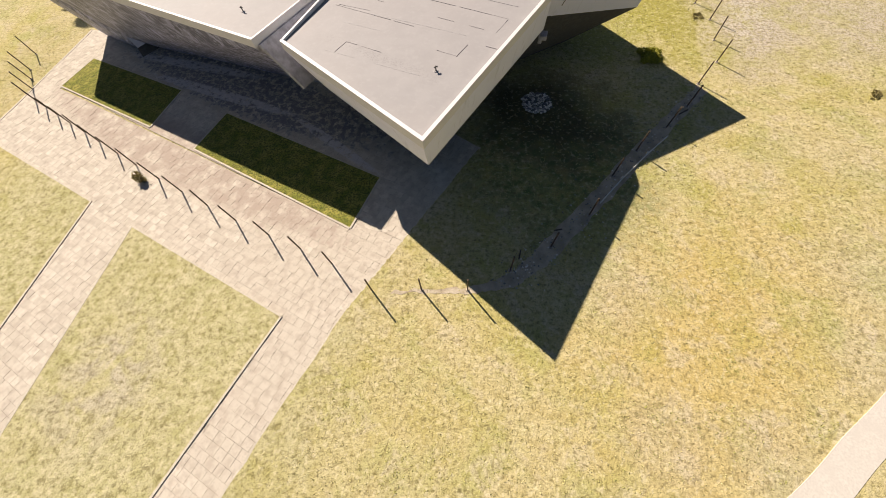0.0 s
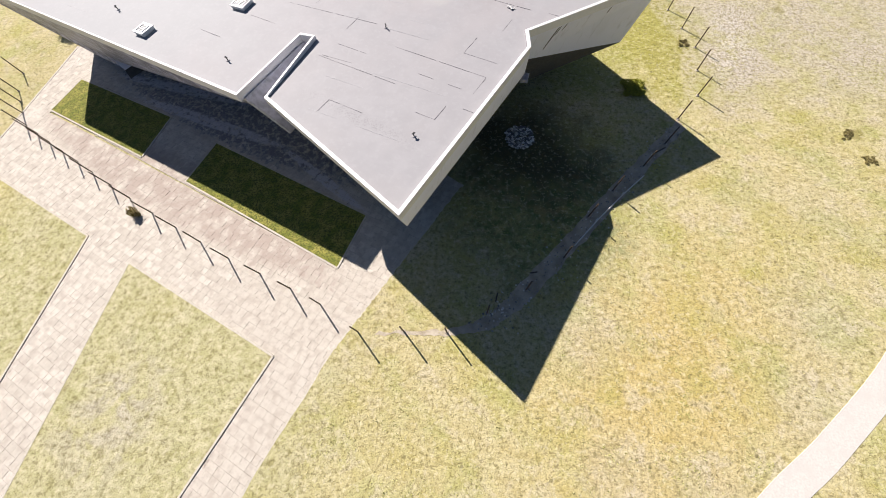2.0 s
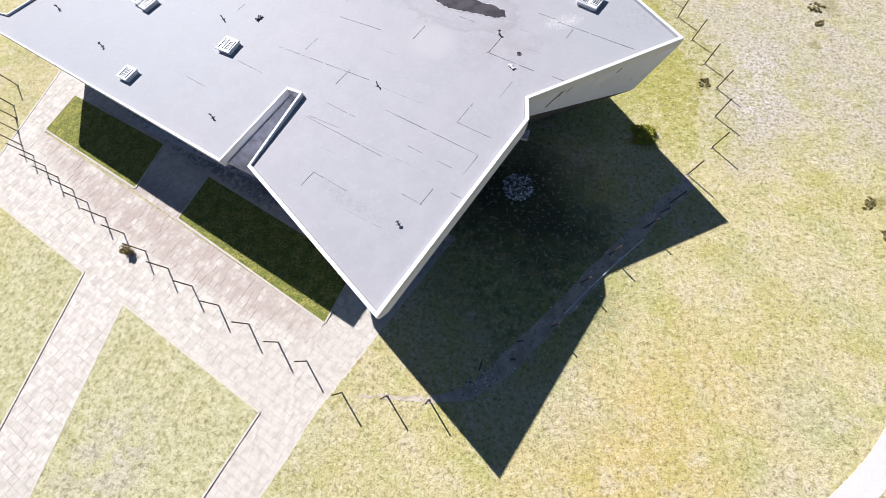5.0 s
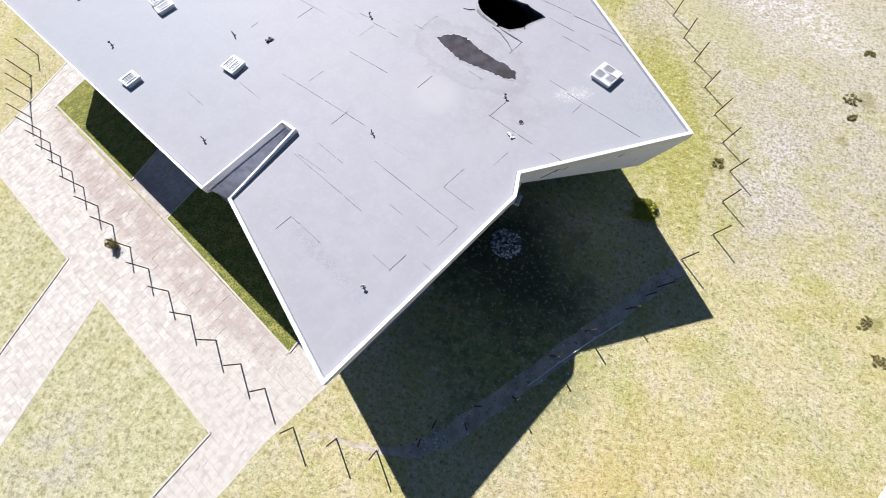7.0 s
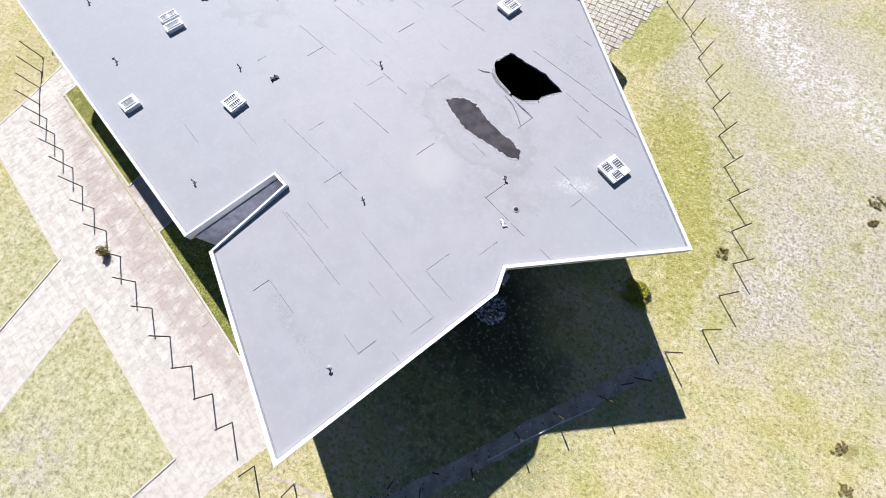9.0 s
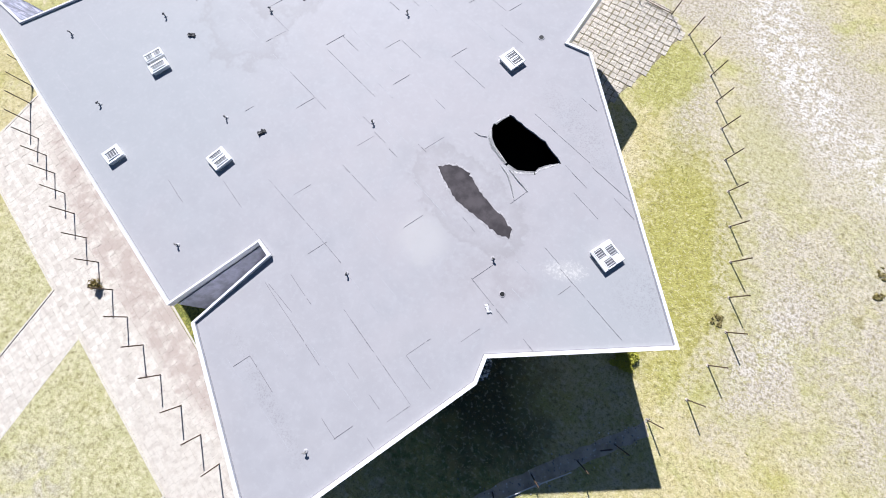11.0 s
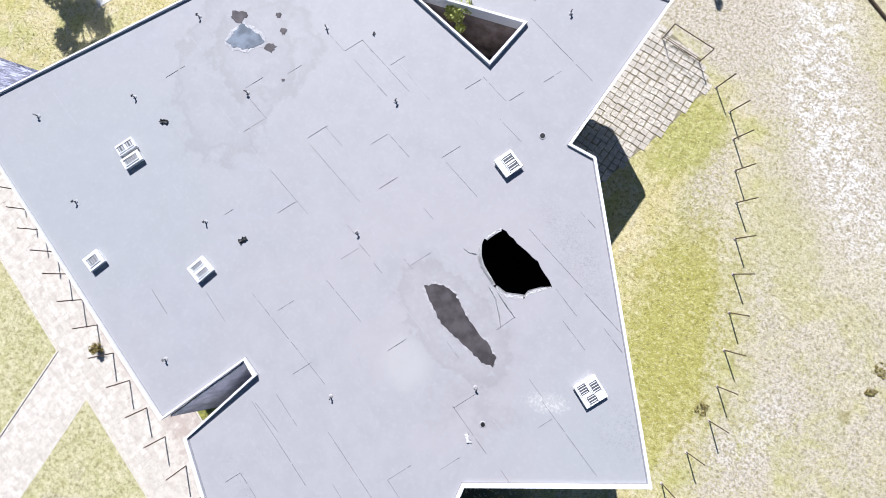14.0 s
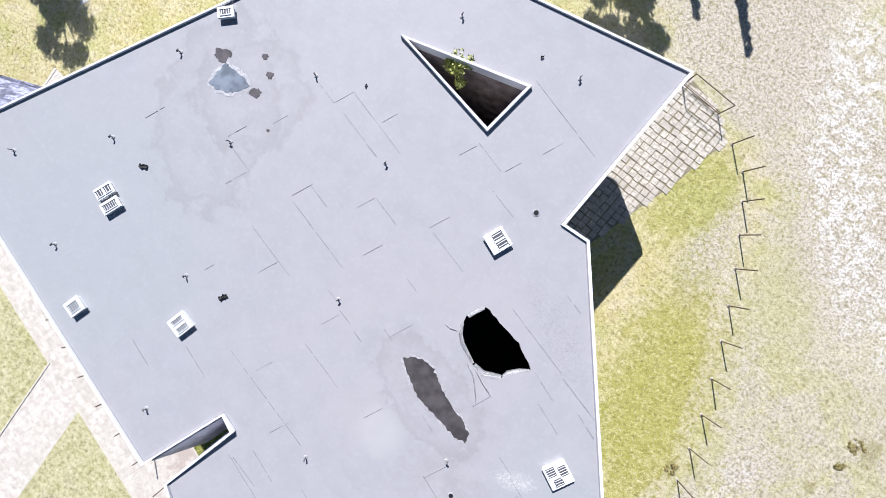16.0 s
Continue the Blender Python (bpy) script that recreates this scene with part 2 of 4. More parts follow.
def membrane_material():
    s = Shader("roof_membrane", 0.7, spec=0.25)
    fine, mid, broad = s.noise(14, 5, 0.6), s.noise(1.1, 5, 0.6), s.noise(0.16, 3)
    c = s.mix(s.ramp(mid, 0.3, 0.75), (0.352, 0.345, 0.353), (0.384, 0.376, 0.384))
    c = s.mix(s.math("MULTIPLY", s.ramp(broad, 0.45, 0.65), 0.35), c, (0.40, 0.38, 0.375))
    # warmer, dustier middle and cooler, washed ends of the roof
    cloud = s.noise(0.3, 4, 0.6, warp=0.5)
    dusty = s.math("MULTIPLY", s.spot(0.5, 26.5, 4.0, 15.0, cloud, 0.9, radians(30)), s.ramp(cloud, 0.32, 0.62))
    c = s.mix(s.math("MULTIPLY", dusty, 0.55), c, (0.40, 0.375, 0.378))
    washed = s.math("MAXIMUM", s.spot(-17.0, 23.0, 3.0, 11.0, cloud), s.spot(9.5, 24.5, 1.0, 5.0, cloud))
    c = s.mix(s.math("MULTIPLY", washed, 0.6), c, (0.36, 0.372, 0.376))
    # silt left by standing water
    silt = s.math("MAXIMUM", s.spot(1.6, 25.9, 0.8, 5.0, cloud, 1.6, radians(-20)), s.spot(3.9, 23.4, 0.6, 2.6, mid))
    silt = s.math("MAXIMUM", silt, s.math("MULTIPLY", s.spot(-14.2, 31.2, 0.8, 4.2, cloud, 0.6, radians(20)), 0.5))
    c = s.mix(s.math("MULTIPLY", silt, 0.4), c, s.mix(s.ramp(mid, 0.35, 0.65), (0.31, 0.285, 0.283), (0.38, 0.358, 0.355)))
    pale = s.math("MAXIMUM", s.math("MULTIPLY", s.spot(0.5, 23.2, 0.6, 1.5, mid), 0.9), s.spot(6.8, 25.0, 0.3, 1.2, fine, 2.2, radians(22)))
    c = s.mix(s.math("MULTIPLY", pale, 0.4), c, (0.50, 0.485, 0.455))
    crumbs = s.math("MULTIPLY", s.spot(6.8, 25.0, 0.3, 1.4, fine, 2.4, radians(22)), s.ramp(s.noise(9, 3, 0.6), 0.5, 0.56))
    c = s.mix(s.math("MULTIPLY", crumbs, 0.5), c, (0.64, 0.62, 0.58))
    c = s.mix(s.math("MULTIPLY", s.ramp(fine, 0.66, 0.78), 0.35), c, (0.24, 0.23, 0.23))
    grime = s.math("MAXIMUM", s.spot(-1.8, 14.1, 0.08, 0.5, mid, 0.1, radians(62)), s.spot(10.6, 25.9, 0.3, 2.2, mid))
    grime = s.math("MAXIMUM", grime, s.spot(4.6, 31.6, 0.2, 1.2, mid, 0.3, radians(60)))
    c = s.mix(s.math("MULTIPLY", s.math("MULTIPLY", grime, s.ramp(fine, 0.5, 0.62)), 0.35), c, (0.22, 0.21, 0.21))
    c = s.mix(s.math("MULTIPLY", s.ramp(s.noise(4.5, 5, 0.7), 0.5, 0.66), 0.3), c, (0.43, 0.425, 0.43))
    # rings where water has dried up
    ring = s.math("SUBTRACT", s.spot(-14.3, 31.0, 2.7, 3.1, mid, 0.62, radians(20)), s.spot(-14.3, 31.0, 2.2, 2.7, mid, 0.62, radians(20)))
    ring = s.math("MAXIMUM", ring, s.math("SUBTRACT", s.spot(-13.4, 32.6, 2.5, 2.9, mid), s.spot(-13.4, 32.6, 2.0, 2.5, mid)))
    ring = s.math("MAXIMUM", ring, s.math("SUBTRACT", s.spot(1.4, 25.9, 2.9, 3.2, mid, 1.7, radians(-20)), s.spot(1.4, 25.9, 2.4, 2.9, mid, 1.7, radians(-20))))
    c = s.mix(s.math("MULTIPLY", ring, 0.32), c, (0.28, 0.265, 0.26))
    s.bump(s.noise(0.9, 4), 0.03, 0.25)
    return s.colour(c)


def cladding_material():
    s = Shader("dark_stone_cladding", 0.45)
    streak, mid = s.noise(1.6, 6, 0.7, (1.6, 1.6, 0.9), 1.2), s.noise(3.0, 5)
    c = s.mix(s.ramp(streak, 0.42, 0.62), (0.12, 0.125, 0.18), (0.54, 0.555, 0.74))
    s.bump(streak, 0.06, 0.8)
    return s.colour(s.mix(s.ramp(mid, 0.5, 0.7), c, (0.24, 0.25, 0.34)))


def render_material():
    s = Shader("pale_render", 0.85, spec=0.2)
    run, mid = s.noise(1.2, 5, 0.6, (2.2, 2.2, 0.35)), s.noise(0.7, 3)
    c = s.mix(s.ramp(run, 0.55, 0.75), (0.78, 0.80, 0.93), (0.62, 0.63, 0.72))
    s.bump(s.noise(12, 4), 0.004)
    return s.colour(s.mix(s.math("MULTIPLY", s.ramp(mid, 0.5, 0.7), 0.4), c, (0.71, 0.72, 0.80)))


def soil_material():
    s = Shader("trodden_soil", 0.95, spec=0.1)
    fine, mid = s.noise(12, 6, 0.7), s.noise(1.5, 4)
    c = s.mix(s.ramp(mid, 0.35, 0.65), (0.42, 0.35, 0.26), (0.58, 0.51, 0.40))
    s.bump(fine, 0.03)
    return s.colour(s.mix(s.ramp(fine, 0.55, 0.75), c, (0.26, 0.21, 0.13)))


def blade_material():
    s = Shader("grass_blades", 0.8, spec=0.1)
    c = s.mix(s.island, (0.40, 0.35, 0.15), (0.60, 0.535, 0.30))
    return s.colour(s.mix(s.ramp(s.noise(0.4, 3), 0.45, 0.6), c, s.mix(s.island, (0.31, 0.31, 0.09), (0.50, 0.47, 0.20))))


def leaf_material(name, dark, light):
    s = Shader(name, 0.6, spec=0.3)
    return s.colour(s.mix(s.island, dark, light))


def water_material(name, colour, rough):
    s = Shader(name, rough, spec=0.5)
    mid = s.noise(1.6, 4)
    return s.colour(s.mix(s.ramp(mid, 0.35, 0.65), colour, tuple(c * 0.6 for c in colour)))


GRASS = grass_material()
LUSH = lush_material()
SLAB = slab_material()
MORTAR = simple("sandy_joint", (0.50, 0.445, 0.37), 0.95, grain=7, vary=0.55)
JOINT = simple("earthy_joint", (0.30, 0.26, 0.17), 0.95, grain=12, vary=0.4)
PAVER = simple("worn_paver", (0.56, 0.505, 0.415), 0.92, grain=6, vary=0.35, depth=0.01)
KERB = simple("kerb_concrete", (0.62, 0.57, 0.48), 0.9, grain=16)
STEEL = simple("brown_painted_steel", (0.10, 0.068, 0.045), 0.6, grain=40)
MEMBRANE = membrane_material()
SEAM = simple("membrane_seam", (0.26, 0.25, 0.26), 0.7, grain=20)
FLAP = simple("torn_membrane", (0.62, 0.61, 0.60), 0.7, grain=10)
COPING = simple("white_coping", (0.74, 0.735, 0.74), 0.5, grain=12, vary=0.05)
WALL = render_material()
MID_GREY = simple("mid_grey_concrete", (0.48, 0.48, 0.54), 0.9, grain=3, vary=0.3, depth=0.006)
# dark so the unseen hull throws little light back into the shade
SHADE_HULL = simple("dark_hull_concrete", (0.10, 0.098, 0.095), 0.9, grain=6)
DARKWALL = cladding_material()
# near-black colour stands in for the darkness of the hall
INNER_DARK = simple("painted_inner_dark", (0.012, 0.012, 0.012), 0.95)
COURTWALL = simple("weathered_court_wall", (0.36, 0.30, 0.275), 0.9, grain=2.0, vary=0.5, depth=0.01)
ROAD = simple("pale_gravel", (0.64, 0.605, 0.55), 0.95, grain=14, vary=0.1, depth=0.003)
SOIL = soil_material()
BLADES = blade_material()
VENT = simple("white_vent_paint", (0.78, 0.78, 0.77), 0.5, grain=25, vary=0.08)
GRILLE = simple("grey_grille", (0.10, 0.10, 0.11), 0.6, grain=40)
PIPE = simple("grey_vent_pipe", (0.22, 0.21, 0.20), 0.6, grain=40)
BLACK = simple("black_rubber", (0.015, 0.015, 0.015), 0.6)
PLASTIC = simple("white_plastic_pipe", (0.75, 0.75, 0.72), 0.4, grain=30, vary=0.08)
BARK = simple("bark", (0.12, 0.09, 0.06), 0.9, grain=18, depth=0.02)
LEAF = leaf_material("leaf_green", (0.05, 0.09, 0.02), (0.14, 0.20, 0.05))
COURTLEAF = leaf_material("pale_leaf", (0.32, 0.36, 0.07), (0.62, 0.62, 0.20))
SHRUBLEAF = leaf_material("dry_leaf", (0.14, 0.10, 0.03), (0.42, 0.34, 0.12))
WEEDLEAF = leaf_material("weed_leaf", (0.23, 0.19, 0.065), (0.37, 0.31, 0.13))
BUSHLEAF = leaf_material("bush_leaf", (0.26, 0.27, 0.03), (0.46, 0.44, 0.07))
MUD = water_material("silty_puddle", (0.145, 0.128, 0.126), 0.1)
# blue base colour paints in the reflected sky
POOL = water_material("sky_tinted_water", (0.25, 0.28, 0.32), 0.08)
SILT = simple("dried_pale_silt", (0.43, 0.41, 0.41), 0.9, grain=7, vary=0.3)
RAINWATER = water_material("silty_rainwater", (0.10, 0.088, 0.088), 0.05)
POOLRIM = simple("dried_silt", (0.48, 0.47, 0.475), 0.9, grain=9, vary=0.35)


# ---- shapes ----
def part(name, bm, material, parent=None, label=""):
    mesh = bpy.data.meshes.new(name)
    bm.normal_update()
    bm.to_mesh(mesh)
    bm.free()
    mesh.materials.append(material)
    ob = new(name, mesh)
    if parent is not None:
        ob.parent = parent
    if label:
        tagged(ob, label)
    return ob


def prism(points, low, high):
    """A solid over a plan outline; low and high may be heights or lists of them."""
    bm = bmesh.new()
    n = len(points)
    lows = low if isinstance(low, (list, tuple)) else [low] * n
    highs = high if isinstance(high, (list, tuple)) else [high] * n
    a = [bm.verts.new((x, y, z)) for (x, y), z in zip(points, lows)]
    b = [bm.verts.new((x, y, z)) for (x, y), z in zip(points, highs)]
    bm.faces.new(b)
    bm.faces.new(a[::-1])
    for i in range(n):
        j = (i + 1) % n
        bm.faces.new((a[i], a[j], b[j], b[i]))
    bmesh.ops.recalc_face_normals(bm, faces=bm.faces)
    return bm


def sheet(outline, holes, low, high):
    """A slab over a plan outline with openings through it."""
    bm = bmesh.new()
    loops = []
    for loop in (outline, *holes):
        verts = [bm.verts.new((*p, high)) for p in loop]
        for i, v in enumerate(verts):
            bm.edges.new((v, verts[(i + 1) % len(verts)]))
    bmesh.ops.triangle_fill(bm, edges=bm.edges[:], use_beauty=True)
    tops = bm.faces[:]
    rim = [e for e in bm.edges if len(e.link_faces) == 1]
    made = bmesh.ops.duplicate(bm, geom=bm.verts[:] + bm.edges[:] + bm.faces[:])
    twin = made["vert_map"]
    lower = [f for f in made["geom"] if isinstance(f, bmesh.types.BMFace)]
    for v in {v for f in lower for v in f.verts}:
        v.co.z = low
    bmesh.ops.reverse_faces(bm, faces=lower)
    for e in rim:
        v, w = e.verts
        bm.faces.new((v, w, twin[w], twin[v]))
    bmesh.ops.recalc_face_normals(bm, faces=bm.faces)
    return bm


def inset(points, d):
    """The outline moved inwards by d, or by one distance a side (outlines run anticlockwise)."""
    out = []
    n = len(points)
    ds = d if isinstance(d, list) else [d] * n
    for i in range(n):
        p, q, r = (Vector(points[k % n]) for k in (i - 1, i, i + 1))
        u, v = (q - p).normalized(), (r - q).normalized()
        nu, nv = Vector((-u.y, u.x)), Vector((-v.y, v.x))
        du, dv = ds[i - 1], ds[i]
        cross = nu.x * nv.y - nu.y * nv.x
        m = Vector((du * nv.y - dv * nu.y, dv * nu.x - du * nv.x)) / cross if abs(cross) > 0.1 else (nu * du + nv * dv) / 2
        far = 3 * max(abs(du), abs(dv))
        out.append(tuple(q + (m if m.length <= far else m * (far / m.length))))
    return out


def solid(corners):
    """A solid with eight corners: four below, then the four above them."""
    bm = bmesh.new()
    v = [bm.verts.new(c) for c in corners]
    for f in ((3, 2, 1, 0), (4, 5, 6, 7), (0, 1, 5, 4), (1, 2, 6, 5), (2, 3, 7, 6), (3, 0, 4, 7)):
        bm.faces.new([v[i] for i in f])
    bmesh.ops.recalc_face_normals(bm, faces=bm.faces)
    return bm


def box(x, y, z, sx, sy, sz, turn=0.0, bevel=0.0):
    """A box that stands on height z, turned by degrees, with softened edges."""
    bm = bmesh.new()
    bmesh.ops.create_cube(bm, size=1.0)
    bmesh.ops.scale(bm, vec=(sx, sy, sz), verts=bm.verts)
    if bevel:
        bmesh.ops.bevel(bm, geom=bm.edges[:], offset=bevel, segments=1, affect="EDGES")
    bm.transform(pose(x, y, z + sz / 2, 0, 0, turn))
    return bm



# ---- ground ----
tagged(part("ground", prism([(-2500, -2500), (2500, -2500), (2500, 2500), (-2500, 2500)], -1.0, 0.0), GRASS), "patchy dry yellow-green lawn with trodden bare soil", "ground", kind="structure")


def strip(points, width, low, high):
    """A band of even width along a line of points."""
    left, right = [], []
    for i, p in enumerate(points):
        a, b = Vector(points[max(i - 1, 0)]), Vector(points[min(i + 1, len(points) - 1)])
        d = (b - a).normalized()
        n = Vector((-d.y, d.x)) * width / 2
        left.append(tuple(Vector(p) + n))
        right.append(tuple(Vector(p) - n))
    return prism(right + left[::-1], low, high)


def arc(points, steps):
    """A smooth line through a few points."""
    out = []
    p = [Vector(q) for q in points]
    for i in range(len(p) - 1):
        a, b, c, d = p[max(i - 1, 0)], p[i], p[i + 1], p[min(i + 2, len(p) - 1)]
        for k in range(steps):
            t = k / steps
            out.append(tuple(0.5 * (2 * b + (c - a) * t + (2 * a - 5 * b + 4 * c - d) * t * t + (3 * b - a - 3 * c + d) * t ** 3)))
    return out + [tuple(p[-1])]


def ragged(points, amount, steps=5, seed=1):
    """An outline with an uneven edge."""
    rng = random.Random(seed)
    out = []
    for i, p in enumerate(points):
        a, b = Vector(p), Vector(points[(i + 1) % len(points)])
        for k in range(steps):
            q = a.lerp(b, k / steps)
            out.append((q.x + rng.uniform(-amount, amount), q.y + rng.uniform(-amount, amount)))
    return out


ROAD_LINE = arc([(2.5, -8.6), (9.0, -4.5), (14.5, -0.75), (17.2, 1.5), (19.5, 3.4), (23.4, 7.2), (26.0, 11.3), (28.2, 15.5), (30.4, 20.8), (32.0, 27.0)], 8)
tagged(part("road", strip(ROAD_LINE, 1.15, -0.1, 0.02), ROAD), "curving pale gravel ring path through the lawn", "path", kind="structure")
tagged(part("worn_track", prism(ragged([(-2.7, 5.72), (0.5, 6.0), (2.8, 6.2), (4.7, 6.6), (6.5, 8.1), (9.7, 12.1), (13.1, 16.4), (16.4, 20.5), (16.0, 21.1), (12.5, 17.0), (9.0, 12.7), (5.9, 8.8), (4.4, 7.2), (2.6, 6.45), (0.4, 6.18), (-2.7, 5.88)], 0.09, 9), -0.05, 0.012), SOIL), "narrow trodden soil track along the fence posts", "track", kind="structure")
tagged(part("lane", strip([(-32.1, 31.5), (-31.3, 33.0), (-29.4, 36.5), (-25.0, 44.5)], 1.5, -0.1, 0.02), ROAD), "pale lane behind the pavilion in tree shade", "path", kind="structure")

# ---- building ----
DECK, TOP, RIM = 6.17, 6.26, 0.16
ROOF = [  # name, roof corner, foot of the wall below it
    ("tip", (0.75, 9.42), (0.72, 9.88, 4.5)),
    ("s2", (5.55, 18.88), (5.60, 19.75, 4.1)),
    ("s1", (5.44, 20.00), (5.70, 20.88, 4.1)),
    ("e", (12.30, 24.25), (11.75, 24.85, 2.5)),
    ("i2", (3.17, 35.84), (2.70, 35.09, 2.5)),
    ("i1", (1.90, 35.83), (1.37, 35.56, 2.5)),
    ("ne", (2.62, 44.45), (2.10, 43.70, 2.5)),
    ("n", (-12.5, 42.30), (-12.2, 41.30, 1.2)),
    ("w2", (-24.6, 23.10), (-23.9, 23.40, 0.6)),
    # w runs out to a point beyond the corner at w2, to lengthen the shadow
    ("w", (-30.6, 24.30), (-28.6, 25.80, 0.0)),
    ("n2", (-7.85, 15.10), (-9.25, 20.65, 0.0)),
    ("na", (-6.00, 19.40), (-6.20, 20.20, 0.0)),
    ("nb", (-5.22, 19.10), (-5.22, 19.65, 2.4)),
    ("n1", (-6.46, 15.02), (-5.58, 15.72, 3.4)),
]
outer = [p for _, p, _ in ROOF]
feet = [f for _, _, f in ROOF]
RIMS = {"ne": 0.10, "n": 0.09, "w2": 0.06, "w": 0.13, "n2": 0.09, "na": 0.12, "nb": 0.10, "i1": 0.13, "i2": 0.13, "e": 0.14}  # width of the coping that starts at each corner
inner = inset(outer, [RIMS.get(name, RIM) for name, _, _ in ROOF])
HOLE = ragged([(1.12, 30.76), (0.68, 29.90), (0.81, 29.11), (1.15, 28.77), (2.10, 28.29), (2.73, 28.08), (3.55, 28.45), (3.72, 28.80), (4.42, 29.57), (3.28, 30.23), (2.09, 30.53)], 0.04, 4, 7)
COURT = [(-9.11, 38.64), (-3.36, 37.24), (-2.87, 40.03)]
pavilion = tagged(new("pavilion"), "folded pale concrete pavilion with torn grey membrane roof and white coping", "building")
deck = part("roof_deck", sheet(inner, [HOLE, COURT], DECK - 0.09, DECK), MEMBRANE, pavilion, "grey membrane roof with silt stains and a torn hole")


def coping(a, b, c, d, ta, tb):
    part("coping", solid([(*a, DECK - 0.3), (*b, DECK - 0.3), (*c, DECK - 0.3), (*d, DECK - 0.3), (*a, ta), (*b, tb), (*c, tb), (*d, ta)]), COPING, pavilion)


for i in range(len(outer)):
    j = (i + 1) % len(outer)
    name = ROOF[i][0]
    # the coping beside the slit rises like a wedge towards the slit's inner end
    ta, tb = (TOP + 0.12, TOP) if name == "nb" else (TOP, TOP + 0.12) if name == "na" else (TOP, TOP)
    coping(outer[i], outer[j], inner[j], inner[i], ta, tb)
    fa, fb = Vector(feet[i]), Vector(feet[j])
    ia, ib = Vector((*inner[i], 0)) - Vector((*outer[i], 0)), Vector((*inner[j], 0)) - Vector((*outer[j], 0))
    ua, ub = Vector((*outer[i], DECK - 0.3)), Vector((*outer[j], DECK - 0.3))
    # w2 is darkened against the sun, the slit walls for their shade
    part("wall", solid([fa, fb, fb + ib, fa + ia, ua, ub, ub + ib, ua + ia]), DARKWALL if name in ("w", "w2") else MID_GREY if name in ("n2", "na", "nb") else WALL, pavilion, "sloping dark stone-clad wall" if name in ("w", "w2") else "")
# thin dark line where the membrane meets the coping
edge_out, edge_in = inset(inner, 0.004), inset(inner, 0.03)
for i in range(len(inner)):
    j = (i + 1) % len(inner)
    loop = (edge_out[i], edge_out[j], edge_in[j], edge_in[i])
    part("edge_joint", solid([(*p, DECK - 0.02) for p in loop] + [(*p, DECK + 0.006) for p in loop]), SEAM, pavilion, "thin dark line along the coping")
# unseen hull added to deepen the shade, down and inwards from wall feet to ground
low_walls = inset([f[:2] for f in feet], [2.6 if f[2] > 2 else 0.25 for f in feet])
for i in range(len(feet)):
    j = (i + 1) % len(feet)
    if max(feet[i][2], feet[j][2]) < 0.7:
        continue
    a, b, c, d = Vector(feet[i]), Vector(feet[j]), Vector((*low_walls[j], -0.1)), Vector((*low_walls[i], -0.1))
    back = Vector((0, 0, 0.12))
    part("soffit", solid([a, b, c, d, a + back, b + back, c + back, d + back]), SHADE_HULL, pavilion, "unseen dark hull added to block light below")
# sheet added under the torn hole so it shows only dark
part("inner_lining", prism([(-9, 21.5), (5.0, 21.5), (9.3, 25.5), (1.2, 34.0), (-9, 34.0)], 2.9, 2.95), INNER_DARK, pavilion, "added near-black floor painted as the dark inside")

# dark water runs down the east wing's wall
RUN = simple("dark_water_run", (0.20, 0.19, 0.20), 0.9, grain=8, vary=0.5)


def on_wing(u, v, out=0.004):
    a = Vector((5.44, 20.00, 5.87)).lerp(Vector((12.30, 24.25, 5.87)), u)
    return a.lerp(Vector((5.70, 20.88, 4.1)).lerp(Vector((11.75, 24.85, 2.5)), u), v) + Vector((0.54, -0.84, 0.0)) * out


for u, v, du, dv, w in ((0.225, 0.04, -0.085, 0.66, 0.010), (0.245, 0.03, -0.03, 0.25, 0.006), (0.285, 0.02, -0.02, 0.16, 0.008), (0.62, 0.02, -0.01, 0.12, 0.006)):
    quad = ((u, v), (u + w, v), (u + du + w * 0.4, v + dv), (u + du, v + dv))
    part("water_run", solid([on_wing(*q, -0.02) for q in quad] + [on_wing(*q) for q in quad]), RUN, pavilion, "dark water run down the wall")

# raw concrete lining that leans under the slit
lean = [(-7.77, 15.27, 5.85), (-5.98, 19.42, 5.85), (-5.27, 19.25, 3.2), (-6.73, 15.42, 3.5)]
part("slit_lining", solid([(x, y, z) for x, y, z in lean[3:] + lean[2:3] + lean[1:2] + lean[:1]] + [(x + 0.09, y + 0.0, z + 0.09) for x, y, z in lean[3:] + lean[2:3] + lean[1:2] + lean[:1]]), MID_GREY, pavilion, "leaning raw concrete lining of the slit")

# the open court: a curb round it, walls down to its floor
court_in, court_out = inset(COURT, 0.13), inset(COURT, 0.005)
for i in range(3):
    j = (i + 1) % 3
    a, b, c, d = court_out[i], court_out[j], court_in[j], court_in[i]
    part("court_curb", solid([(*p, DECK - 0.34) for p in (a, b, c, d)] + [(*p, DECK + 0.16) for p in (a, b, c, d)]), COPING, pavilion, "raised white curb round the open court")
    part("court_wall", solid([(*p, 0.0) for p in (a, b, c, d)] + [(*p, DECK - 0.34) for p in (a, b, c, d)]), COURTWALL, pavilion, "stained brown court wall")

# seams of the membrane: lapped edges that stand up a little
ALONG_TURN, ACROSS_TURN = 160.0, 63.0
